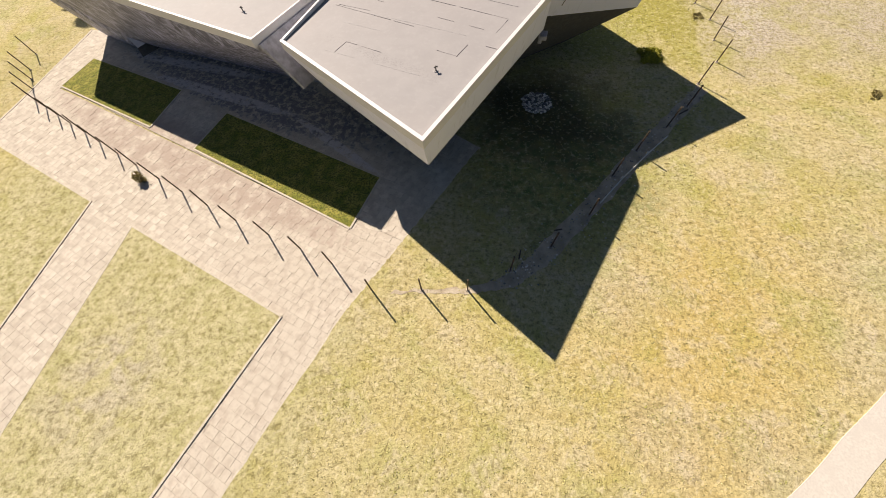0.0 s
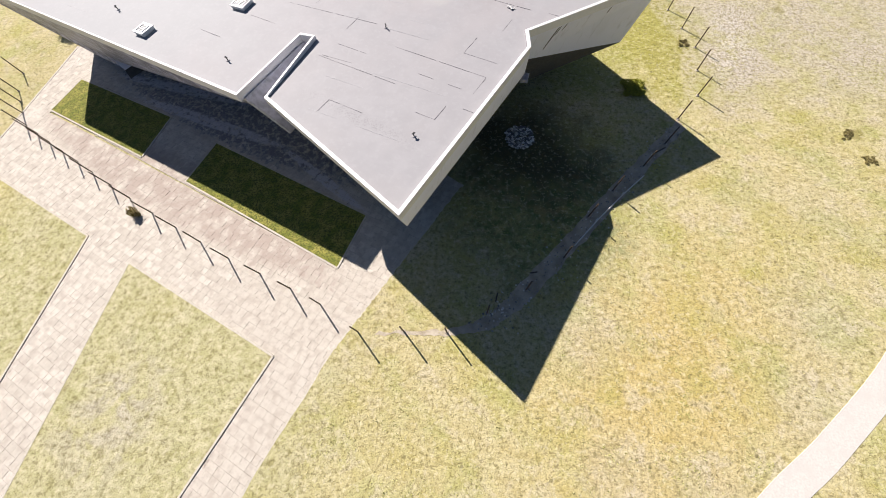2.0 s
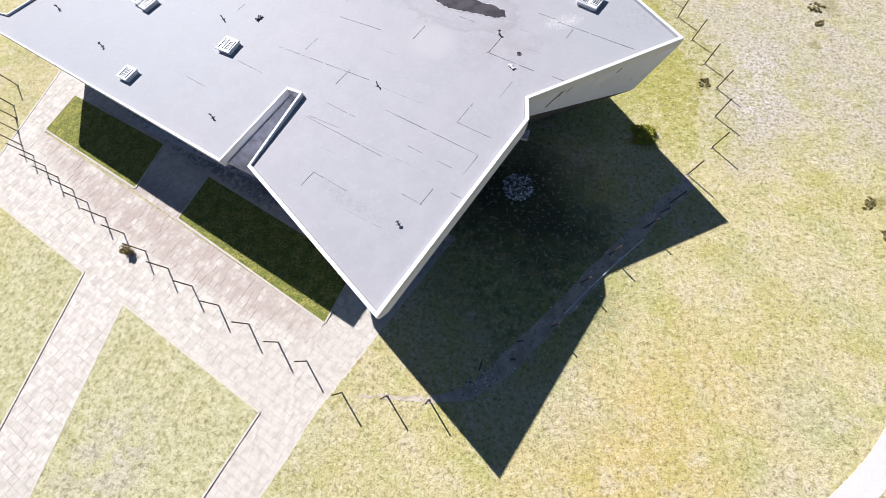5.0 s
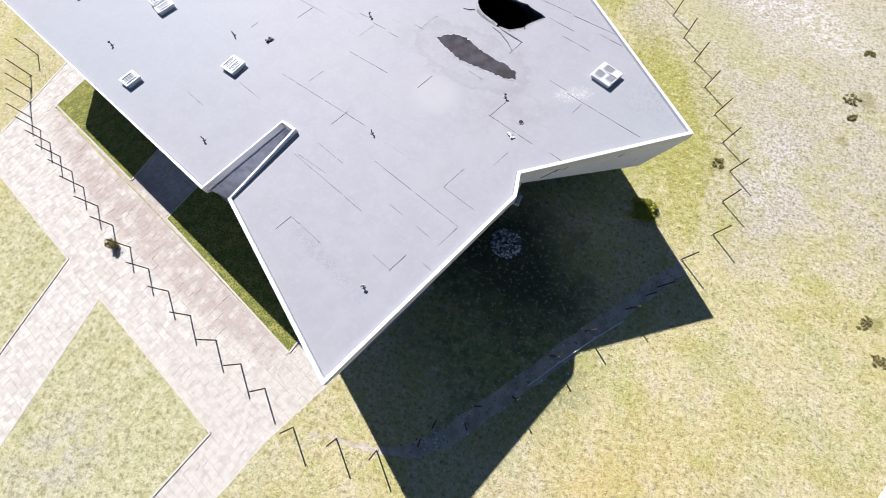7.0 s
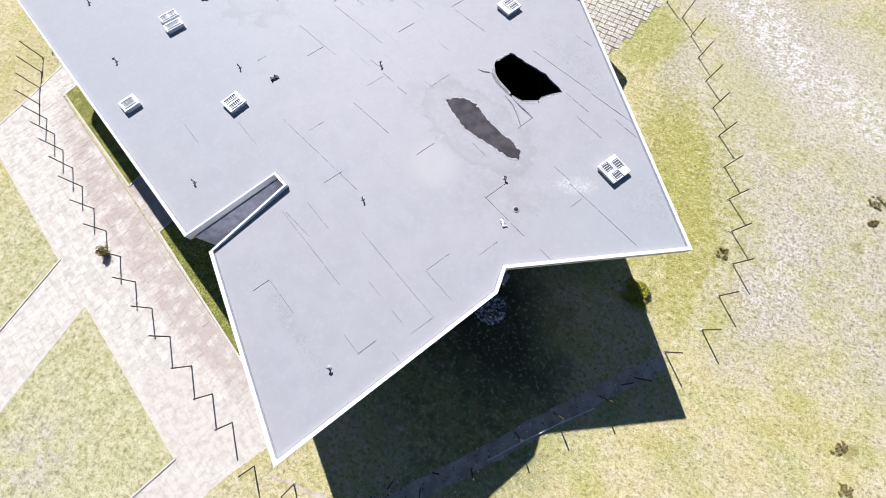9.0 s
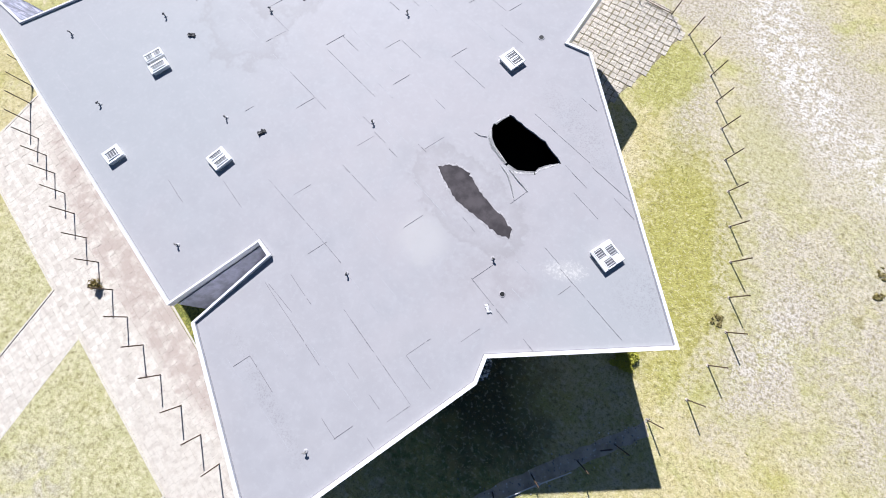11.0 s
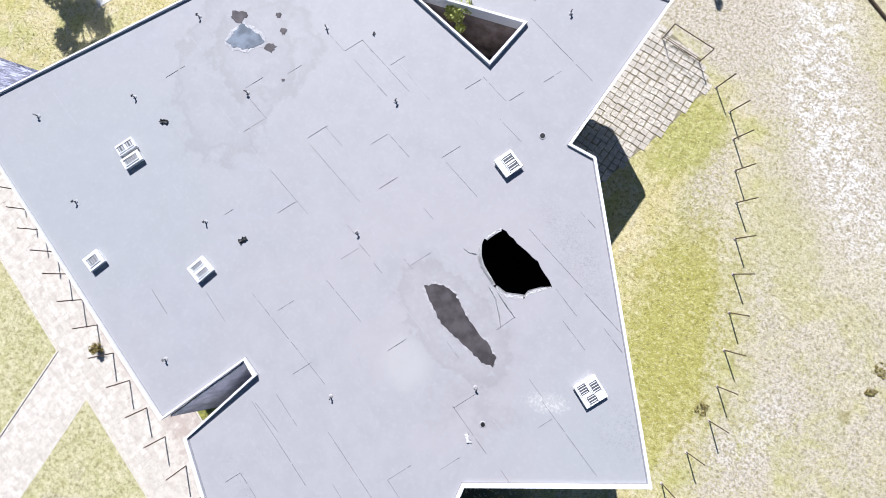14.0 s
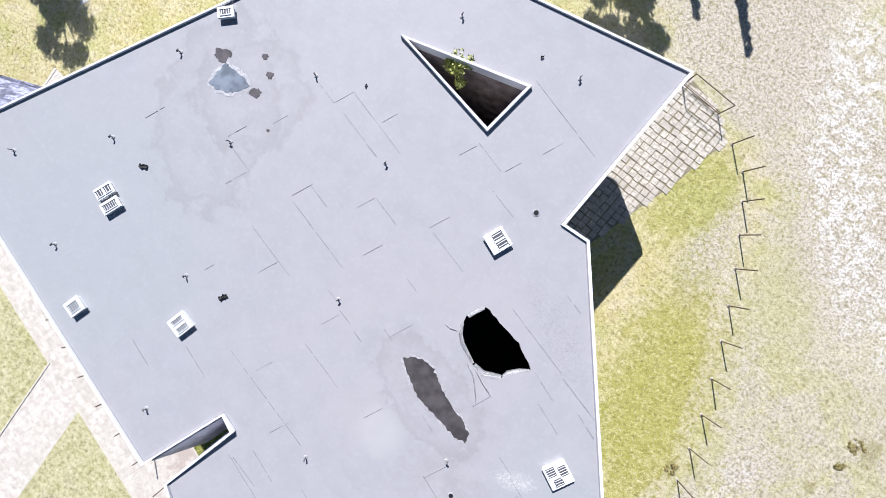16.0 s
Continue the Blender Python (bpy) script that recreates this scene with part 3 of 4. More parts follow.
SOUTH_SEAMS = [(-3.2, 17.4, 3.2), (1.3, 17.8, 4.9), (0.8, 16.8, 0.8), (2.2, 16.2, 0.7), (-2.6, 14.8, 1.9), (1.1, 14.4, 1), (2.9, 14.8, 0.5), (-8.5, 20.7, 1.7), (-11, 19.5, 1.4), (3.2, 18.1, 1.7), (6, 25.3, 1), (8.3, 24.2, 3.9), (4.4, 22.2, 2.5), (6.8, 21.3, 0.8), (5.3, 29.3, 1.5), (6.3, 28.2, 1.6), (2, 24.8, 0.9), (7.9, 28.9, 1.3), (-1.1, 16.5, 1.1), (-3.2, 18.6, 1.9)]
NORTH_SEAMS = [(-8.1, 33.9, 2.5), (-7.8, 34.8, 3.6), (-10.5, 34.6, 1.1), (-2.6, 36.4, 1.6), (-0.8, 39.7, 4.3), (-0.9, 35, 1.5), (-7.1, 29, 3.8), (-8.5, 27.1, 2.9), (-4.8, 21.3, 5.5), (-3.5, 24.1, 2.5), (-5, 27.1, 0.6), (-3.9, 26.6, 0.8), (-2.9, 26.2, 0.6), (-1.8, 27.1, 0.6), (-2.2, 29.6, 0.7), (-1.7, 31.8, 2.2), (3.9, 30.8, 3.6), (7, 29.7, 2.5), (4.3, 33.1, 1), (-3.7, 17.8, 1.7), (-8.1, 30.5, 1.3), (-5.1, 31.7, 1.5), (-12.1, 29.8, 1.4)]
CROSS_SEAMS = [(3.3, 16.3, 1.1), (1.7, 14.6, 0.9), (2.7, 19, 1.2), (-0.3, 23.7, 1), (-3.5, 20.5, 1), (-5.7, 22.5, 0.9), (-3.6, 14.8, 0.8), (3.6, 23.2, 1.2), (7.1, 24.2, 0.7), (4.4, 20.5, 1), (-1.4, 27.6, 1.1), (-9.7, 34.9, 1), (-7.4, 35.3, 0.8), (-3.6, 36.1, 0.9), (-1.5, 36.6, 0.8), (-0.5, 38.3, 1), (-8.9, 30.3, 1.1), (-6.1, 31.5, 0.9), (-8.2, 26.4, 1), (-16.8, 29.3, 1.1), (-11.6, 32.4, 0.8), (-13, 30.8, 1), (-11.8, 29, 1.2), (-4.4, 26.1, 1), (-4.6, 29.9, 1), (-10.5, 24.8, 0.5), (-2.8, 32.7, 1)]
rng = random.Random(5)


def seam(x, y, length, turn, wide):
    """A lapped edge, broken up where the lap lies flat."""
    d = Vector((math.cos(radians(turn)), math.sin(radians(turn))))
    u = -length / 2
    while u < length / 2 - 0.05:
        step = min(rng.uniform(0.35, 1.3), length / 2 - u)
        m = Vector((x, y)) + d * (u + step / 2)
        part("seam", box(m.x, m.y, DECK - 0.004, step, wide * rng.uniform(0.6, 1.2), 0.006 + rng.uniform(0.002, 0.012), turn + rng.uniform(-0.8, 0.8)), SEAM, deck)
        u += step + (rng.uniform(0.03, 0.2) if rng.random() < 0.5 else 0.0)


for x, y, length in SOUTH_SEAMS:
    seam(x, y, length, ALONG_TURN - 3, 0.024)
for x, y, length in NORTH_SEAMS:
    seam(x, y, length, ALONG_TURN + 2, 0.024)
for x, y, length in CROSS_SEAMS:
    seam(x, y, length, ACROSS_TURN, 0.018)


def inside(p, poly):
    odd = False
    for i in range(len(poly)):
        (x1, y1), (x2, y2) = poly[i], poly[i - 1]
        if (y1 > p[1]) != (y2 > p[1]) and p[0] < (x2 - x1) * (p[1] - y1) / (y2 - y1) + x1:
            odd = not odd
    return odd


# faint laps of the metre-wide sheets, flush with the deck
U, V = Vector((-0.94, 0.342)), Vector((-0.342, -0.94))
roof_safe = inset(outer, 0.9)
LAP = simple("faint_membrane_lap", (0.40, 0.395, 0.405), 0.7, grain=18, vary=0.12)


def clear(p):
    return inside(p, roof_safe) and not inside(p, inset(COURT, -0.6)) and math.hypot(p[0] - 2.4, p[1] - 29.2) > 2.6


for k in range(120):
    row = rng.randint(-44, -8) * 1.02
    a = U * rng.uniform(-8, 30) + V * row
    b = a + U * rng.uniform(0.6, 2.6)
    if clear(a) and clear(b):
        m = (a + b) / 2
        part("lap", box(m.x, m.y, DECK - 0.004, (b - a).length, 0.03, 0.006 + k * 0.00003, 160), LAP, deck)


# torn flaps round the hole
def flap(points, lift, label):
    """A curled sheet between an edge on the deck and a free, raised edge."""
    bm = bmesh.new()
    rows_ = []
    for (ax, ay), (bx, by), h in zip(points[0], points[1], lift):
        rows_.append([bm.verts.new((ax + (bx - ax) * t, ay + (by - ay) * t, DECK + 0.006 + h * math.sin(t * 2.2))) for t in (0, 0.35, 0.7, 1)])
    for r, q in zip(rows_, rows_[1:]):
        for k in range(3):
            bm.faces.new((r[k], r[k + 1], q[k + 1], q[k]))
    bmesh.ops.solidify(bm, geom=bm.faces[:], thickness=0.012)
    part("torn_flap", bm, FLAP, deck, label)


flap(([(0.62, 29.5), (0.78, 29.05), (1.12, 28.7), (2.08, 28.22)], [(0.74, 29.55), (0.95, 29.15), (1.25, 28.86), (2.15, 28.36)]), (0.05, 0.1, 0.08, 0.04), "curled strip of torn roof membrane")
flap(([(0.05, 29.02), (0.38, 28.98), (0.68, 29.08)], [(0.06, 29.04), (0.39, 29.02), (0.69, 29.14)]), (0.02, 0.04, 0.04), "lifted seam of torn roof membrane")
flap(([(1.92, 28.1), (2.44, 27.79), (2.9, 27.3), (3.28, 26.84)], [(1.98, 28.14), (2.5, 27.84), (2.95, 27.33), (3.31, 26.86)]), (0.03, 0.06, 0.06, 0.02), "lifted seam of torn roof membrane")
flap(([(2.39, 28.08), (3.0, 27.76), (3.62, 27.5)], [(2.42, 28.13), (3.04, 27.82), (3.66, 27.55)]), (0.03, 0.06, 0.03), "lifted seam of torn roof membrane")
flap(([(2.2, 28.24), (2.75, 28.06), (3.2, 28.22), (3.56, 28.44)], [(2.24, 28.36), (2.76, 28.3), (3.12, 28.46), (3.5, 28.62)]), (-0.06, -0.1, -0.1, -0.05), "pale drooping edge of torn roof membrane")
flap(([(3.6, 28.5), (3.74, 28.78), (4.1, 29.2), (4.4, 29.52)], [(3.52, 28.62), (3.58, 28.9), (3.96, 29.3), (4.34, 29.56)]), (-0.05, -0.1, -0.1, -0.04), "pale drooping edge of torn roof membrane")
flap(([(0.64, 29.95), (0.85, 30.4), (1.08, 30.74)], [(0.8, 29.9), (0.97, 30.3), (1.15, 30.62)]), (0.04, 0.08, 0.04), "curled strip of torn roof membrane")
part("seam", box(3.43, 27.07, DECK - 0.004, 1.0, 0.02, 0.014, 66), SEAM, deck)

# puddles
POND = [(-0.62, 26.62), (0.05, 26.1), (0.63, 25.72), (1.4, 25.38), (1.9, 25.37), (2.61, 25.16), (3.35, 25.02), (3.95, 25.1), (3.8, 25.5), (3.35, 25.85), (2.68, 26.0), (1.8, 26.42), (1.2, 26.8), (0.77, 27.05), (0.25, 27.12), (-0.3, 26.95)]
tagged(part("puddle", prism(ragged(POND, 0.05, 5, 3), DECK + 0.004, DECK + 0.009), RAINWATER), "dark silty rain puddle standing on the roof membrane", "puddle")
part("silt_rim", prism(ragged(inset(POND, -0.10), 0.07, 5, 8), DECK + 0.001, DECK + 0.0035), SILT, deck, "pale dried silt round a puddle")
tagged(part("puddle", prism(ragged([(-15.39, 31.91), (-14.98, 31.82), (-14.38, 32.01), (-13.99, 32.39), (-13.69, 32.85), (-14.1, 33.04), (-14.64, 33.05), (-15.23, 33.12), (-15.34, 32.51)], 0.05, 5, 4), DECK + 0.008, DECK + 0.013), POOL), "clear puddle on the roof membrane with the sky's reflection painted in", "puddle")
part("silt_rim", prism(ragged([(-15.55, 31.85), (-15.0, 31.66), (-14.3, 31.85), (-13.85, 32.3), (-13.5, 32.9), (-14.05, 33.18), (-14.6, 33.2), (-15.3, 33.3), (-15.5, 32.5)], 0.07, 6, 9), DECK + 0.002, DECK + 0.006), POOLRIM, deck, "pale dried silt round a puddle")
for x, y, r, k in ((-15.55, 33.35, 0.36, 1), (-13.28, 32.75, 0.24, 2), (-13.85, 34.4, 0.14, 3), (-13.17, 33.8, 0.17, 4), (-11.8, 31.65, 0.07, 5)):
    ring = [(x + r * math.cos(a * 0.785) * (1.3 if a % 3 else 0.8), y + r * math.sin(a * 0.785)) for a in range(8)]
    tagged(part("puddle", prism(ragged(ring, r * 0.2, 2, k), DECK + 0.008, DECK + 0.012), MUD), "small dark wet patch on the roof membrane", "puddle", "small wet patches")


# ---- roof fittings ----
def tube(points, radius, sides=8, cap=True):
    """A round bar along a line of points."""
    bm = bmesh.new()
    rings = []
    pts = [Vector(p) for p in points]
    for i, p in enumerate(pts):
        d = (pts[min(i + 1, len(pts) - 1)] - pts[max(i - 1, 0)]).normalized()
        q = d.to_track_quat("Z", "Y").to_matrix()
        rr = radius[i] if isinstance(radius, (list, tuple)) else radius
        rings.append([bm.verts.new(p + q @ Vector((rr * math.cos(2 * math.pi * k / sides), rr * math.sin(2 * math.pi * k / sides), 0))) for k in range(sides)])
    for r, s in zip(rings, rings[1:]):
        for k in range(sides):
            bm.faces.new((r[k], r[(k + 1) % sides], s[(k + 1) % sides], s[k]))
    if cap:
        bm.faces.new(rings[0][::-1])
        bm.faces.new(rings[-1])
    bmesh.ops.recalc_face_normals(bm, faces=bm.faces)
    return bm


def roof_vent(x, y, turn, sx, sy, panes, label):
    """A low white ventilator box with a lid and sunk, slatted openings."""
    vent = tagged(new("roof_vent"), label, "ventilator", "ventilators on the roof")
    part("base", box(0, 0, 0, sx - 0.1, sy - 0.1, 0.13, bevel=0.01), VENT, vent)
    lid = part("lid", box(0, 0, 0.13, sx, sy, 0.06, bevel=0.02), VENT, vent)
    for px, py, w, d in panes:
        part("opening", box(px, py, 0.185, w, d, 0.012), GRILLE, lid, "sunk grey opening")
        n = max(2, round(w / 0.12))
        for k in range(n):
            part("slat", box(px - w / 2 + (k + 0.5) * w / n, py, 0.192, w / n * 0.24, d * 0.86, 0.014), VENT, lid)
        part("opening_frame", box(px, py + d / 2 + 0.02, 0.185, w + 0.08, 0.04, 0.035), VENT, lid)
        part("opening_frame", box(px, py - d / 2 - 0.02, 0.185, w + 0.08, 0.04, 0.035), VENT, lid)
    vent.matrix_basis = pose(x, y, DECK, 0, 0, turn)
    return vent


TWO = [(0, 0.22, 0.56, 0.2), (0, -0.2, 0.56, 0.22)]
THREE = [(-0.25, -0.24, 0.42, 0.38), (-0.1, 0.27, 0.46, 0.36), (0.29, -0.12, 0.34, 0.4)]
roof_vent(8.05, 26.45, -28, 1.1, 1.1, THREE, "white square roof ventilator with three slatted openings")
roof_vent(-0.17, 33.50, -24, 1.0, 0.98, [(-0.2, 0.1, 0.3, 0.5), (0.2, 0.1, 0.3, 0.5)], "white square roof ventilator with paired openings")
roof_vent(-10.05, 21.85, 72, 0.95, 0.92, TWO, "white square roof ventilator with two openings")
roof_vent(-14.76, 19.52, 70, 0.84, 0.78, [(0, 0.0, 0.5, 0.4)], "small white roof ventilator with one opening")
roof_vent(-16.62, 24.88, 65, 0.95, 0.6, [(-0.22, 0, 0.3, 0.32), (0.22, 0, 0.3, 0.32)], "narrow white roof ventilator of a close pair")
roof_vent(-15.98, 24.5, 65, 0.98, 0.6, [(0, 0, 0.66, 0.3)], "narrow white roof ventilator with one long opening")
roof_vent(-16.43, 35.0, 40, 0.8, 0.55, [(0, 0, 0.46, 0.24)], "small white roof ventilator near the roof edge")


def vent_pipe(tall):
    """A thin upstand pipe with a hood and a flashing collar."""
    thing = tagged(new("vent_pipe"), "short grey vent pipe with a hooded top on the roof", "vent pipe", "vent pipes on the roof")
    part("collar", tube([(0, 0, 0), (0, 0, 0.03)], [0.11, 0.07], 10), MEMBRANE, thing)
    part("pipe", tube([(0, 0, 0.0), (0, 0, tall)], 0.028), PIPE, thing)
    part("hood", tube([(-0.07, 0, tall), (0, 0, tall + 0.04), (0.07, 0, tall)], 0.032), PIPE, thing, "bent metal hood")
    return thing


PIPES = [(0.76, 13.26), (-21.62, 23.86), (-17.85, 27.17), (-17.35, 32.31), (-11.35, 34.98), (-7.28, 40.89), (-1.31, 41.5), (-12.99, 30.2), (-6.39, 33.49), (-11.2, 23.82), (-4.62, 27.11), (-9.22, 17.47), (-1.68, 20.14), (3.71, 23.91), (-17.37, 21.33)]
seed_pipe = vent_pipe(0.17)
seed_pipe.matrix_basis = pose(*PIPES[0], DECK, 0, 0, 30)
for x, y in PIPES[1:]:
    copy_thing(seed_pipe, pose(x, y, DECK, rng.uniform(-6, 6), rng.uniform(-6, 6), rng.uniform(0, 180)))


def rag(x, y, turn, size, label, material=BLACK):
    """A crumpled scrap of sheeting."""
    bm = bmesh.new()
    bmesh.ops.create_grid(bm, x_segments=6, y_segments=4, size=0.5)
    for v in bm.verts:
        n = noise.noise(Vector((v.co.x * 4 + x, v.co.y * 4 + y, 0)))
        v.co = Vector((v.co.x * size * (1 + n * 0.5), v.co.y * size * 0.45 * (1 + n), 0.03 + abs(n) * 0.12))
    bmesh.ops.solidify(bm, geom=bm.faces[:], thickness=0.01)
    ob = tagged(part("rag", bm, material), label, "debris", "scraps on the roof")
    ob.matrix_basis = pose(x, y, DECK + 0.005, 0, 0, turn)


rag(-9.15, 24.01, 60, 0.42, "crumpled black scrap lying on the roof")
rag(-15.82, 26.88, 20, 0.42, "crumpled black scrap lying on the roof")
rag(-9.14, 35.9, 100, 0.17, "small crumpled black scrap lying on the roof")
rag(-3.24, 41.37, 40, 0.15, "small crumpled black scrap lying on the roof")
rag(4.51, 21.85, 140, 0.4, "crumpled pale scrap lying beside the drain", FLAP)


def roof_drain(x, y, r):
    thing = tagged(new("roof_drain"), "round black roof drain in the grey membrane", "drain", "roof drains")
    part("ring", tube([(0, 0, 0), (0, 0, 0.02)], [r * 1.5, r * 1.35], 14), MEMBRANE, thing)
    part("bowl", tube([(0, 0, 0.004), (0, 0, 0.028)], [r, r], 14), BLACK, thing)
    thing.matrix_basis = pose(x, y, DECK, 0, 0, 0)


roof_drain(4.79, 22.71, 0.1)
roof_drain(0.53, 35.52, 0.12)


# ---- fence posts and other things on the ground ----
def fence_post():
    thing = tagged(new("fence_post"), "plain brown steel fence post set in the ground", "post", "posts round the pavilion")
    part("shaft", box(0, 0, -0.15, 0.06, 0.06, 1.6, bevel=0.008), STEEL, thing)
    part("cap", box(0, 0, 1.45, 0.07, 0.07, 0.015, bevel=0.004), STEEL, thing)
    part("footing", tube([(0, 0, -0.05), (0, 0, 0.035)], [0.13, 0.1], 8), MORTAR, thing, "rough mortar footing")
    return thing


POSTS_EAST = [(16.01, 21.2), (17.6, 23.35), (18, 25.75), (18.3, 28.1), (17.75, 30.18), (17.1, 32.35), (16.3, 34.56), (15.4, 36.82), (14.48, 38.89), (13.48, 41), (12.45, 42.84), (11.4, 44.64), (10.35, 46.16), (8.84, 47.2)]
POSTS_SHADE = [(4.55, 7.5), (6.5, 8.9), (8.5, 10.9), (9.95, 13.55), (11.45, 15.4), (13.4, 17.3), (14.9, 19.1)]
POSTS_FRONT = [(-1.95, 5.9), (0.42, 6.15), (2.6, 6.32)]
POSTS_WEST = [(-33.54, 23.3), (-32.65, 21.4), (-31.74, 20.32), (-30.71, 19.18), (-29.64, 18.07), (-28.24, 17.37), (-26.79, 16.66), (-25.3, 15.94), (-23.66, 15.17), (-22.06, 14.39), (-20.21, 13.51), (-18.38, 12.65), (-16.37, 11.73), (-14.39, 10.88), (-12.41, 10.06), (-10.34, 9.22), (-8.15, 8.48), (-6.15, 7.8), (-4.26, 7.1)]
first_post = fence_post()
first_post.matrix_basis = pose(*POSTS_EAST[0], 0)
for x, y in POSTS_EAST[1:] + POSTS_SHADE + POSTS_FRONT + POSTS_WEST:
    copy_thing(first_post, pose(x, y, 0, rng.uniform(-2, 2), rng.uniform(-2, 2), rng.uniform(-10, 10)))

# a pipe rail that has come off the posts, and scraps of it
rail = tagged(new("fallen_rail"), "long white pipe rail lying in the shaded grass", "rail")
part("pipe", tube([(9.1, 11.65, 0.06), (10.4, 13.3, 0.1), (11.9, 15.05, 0.08), (13.35, 16.6, 0.05)], 0.034), PLASTIC, rail)
part("clamp", box(10.4, 13.35, 0.02, 0.16, 0.12, 0.16, 52, 0.02), PLASTIC, rail, "white joint clamp")
part("clamp", box(12.0, 15.2, 0.02, 0.16, 0.12, 0.16, 52, 0.02), PLASTIC, rail, "white joint clamp")
for x, y, turn, length in ((14.6, 18.6, 35, 0.7), (5.0, 8.35, 80, 0.5), (6.9, 9.9, 15, 0.4)):
    ob = tagged(part("fallen_bar", box(0, 0, 0.0, length, 0.06, 0.06, bevel=0.01), STEEL), "short bar lying beside the worn track", "debris", "fallen bars")
    ob.matrix_basis = pose(x, y, 0.012, 0, 0, turn)


# the gate frame on the far side
def bar(a, b, w=0.05):
    return tube([a, b], w / 2, 6)


gate = tagged(new("gate_frame"), "open brown steel gate frame standing on the pavers", "gate")
ga, gb = Vector((4.2, 48.5, 0)), Vector((7.05, 48.2, 0))
up = Vector((0, 0, 1.3))
part("upright", bar(ga - up * 0.08, ga + up, 0.07), STEEL, gate)
part("upright", bar(gb - up * 0.08, gb + up, 0.07), STEEL, gate)
part("top_rail", bar(ga + up, gb + up), STEEL, gate)
part("bottom_rail", bar(ga + up * 0.1, gb + up * 0.1), STEEL, gate)
part("middle_rail", bar(ga + up * 0.2, gb + up * 0.2, 0.035), STEEL, gate)
part("stay", bar(ga + up * 0.97, ga + Vector((0.1, 0.0, 0.12)), 0.03), STEEL, gate)

timber = tagged(new("timber_edging"), "dark weathered timber edging of a far planting bed", "edging")
part("beam", box(14.0, 59.0, 0, 2.3, 0.13, 0.14, 82, 0.02), STEEL, timber)
part("beam", box(15.85, 56.85, 0, 4.2, 0.13, 0.12, -27, 0.02), STEEL, timber)

# gravel soakaway below the notch in the roof, with its spout
spout = tagged(new("rain_spout"), "pale concrete rain spout below the roof notch", "spout")
part("trough", box(5.75, 20.25, 3.35, 0.36, 0.6, 0.22, -8, 0.02), MID_GREY, spout)
part("bracket", box(5.65, 20.7, 2.8, 0.22, 0.22, 0.62, -8, 0.02), MID_GREY, spout)


def pebbles(x, y, radius, count, seed):
    """A heap of loose stones joined in one mesh."""
    r = random.Random(seed)
    base = bmesh.new()
    bmesh.ops.create_icosphere(base, subdivisions=1, radius=1.0)
    vs = np.array([v.co[:] for v in base.verts])
    fs = np.array([[v.index for v in f.verts] for f in base.faces])
    base.free()
    verts, faces = [], []
    for k in range(count):
        a, d = r.uniform(0, 6.283), radius * math.sqrt(r.random())
        size = r.uniform(0.04, 0.12)
        m = np.array([size, size * r.uniform(0.6, 1), size * r.uniform(0.5, 0.8)])
        c = np.array([x + d * math.cos(a), y + d * math.sin(a), 0.05 + r.random() * 0.18 * (1 - d / radius)])
        verts.append(vs * m * (1 + 0.15 * np.sin(vs[:, [1, 2, 0]] * 5 + k)) + c)
        faces.append(fs + len(vs) * k)
    mesh = bpy.data.meshes.new("pebble_heap")
    mesh.from_pydata(np.concatenate(verts).tolist(), [], np.concatenate(faces).tolist())
    mesh.materials.append(PEBBLE)
    return new("pebble_heap", mesh)


ps = Shader("loose_pebbles", 0.8)
PEBBLE = ps.colour(ps.mix(ps.ramp(ps.island, 0.3, 0.9), (0.16, 0.16, 0.16), (0.82, 0.81, 0.78)))
tagged(pebbles(6.0, 19.1, 0.95, 420, 3), "round heap of loose pebbles below the rain spout", "pebbles", kind="stuff")


def track_stones(line, count, seed):
    """Loose stones strewn along a line, joined in one mesh."""
    r = np.random.RandomState(seed)
    base = np.array([(1, 0, 0), (0, 1, 0), (-1, 0, 0), (0, -1, 0), (0.1, 0.1, 0.8), (0, 0, -0.5)])
    tri = np.array([(0, 1, 4), (1, 2, 4), (2, 3, 4), (3, 0, 4), (1, 0, 5), (2, 1, 5), (3, 2, 5), (0, 3, 5)])
    verts, faces = [], []
    for k in range(count):
        i = r.randint(len(line) - 1)
        a, b = Vector(line[i]), Vector(line[i + 1])
        p = a.lerp(b, r.uniform()) + Vector((r.normal(0, 0.5), r.normal(0, 0.5)))
        turn, size = r.uniform(0, 6.283), r.uniform(0.02, 0.065)
        c, d = math.cos(turn), math.sin(turn)
        shape = base * size * r.uniform(0.6, 1.1, (1, 3))
        verts.append(np.stack([shape[:, 0] * c - shape[:, 1] * d + p.x, shape[:, 0] * d + shape[:, 1] * c + p.y, shape[:, 2] + 0.022], 1))
        faces.append(tri + 6 * k)
    mesh = bpy.data.meshes.new("track_stones")
    mesh.from_pydata(np.concatenate(verts).tolist(), [], np.concatenate(faces).tolist())
    mesh.materials.append(PEBBLE)
    return new("track_stones", mesh)


tagged(track_stones([(4.4, 7.0), (6.1, 8.4), (9.3, 12.4), (12.8, 16.7), (16.2, 20.8)], 420, 21), "loose pale stones strewn along the worn track", "stones", kind="stuff")


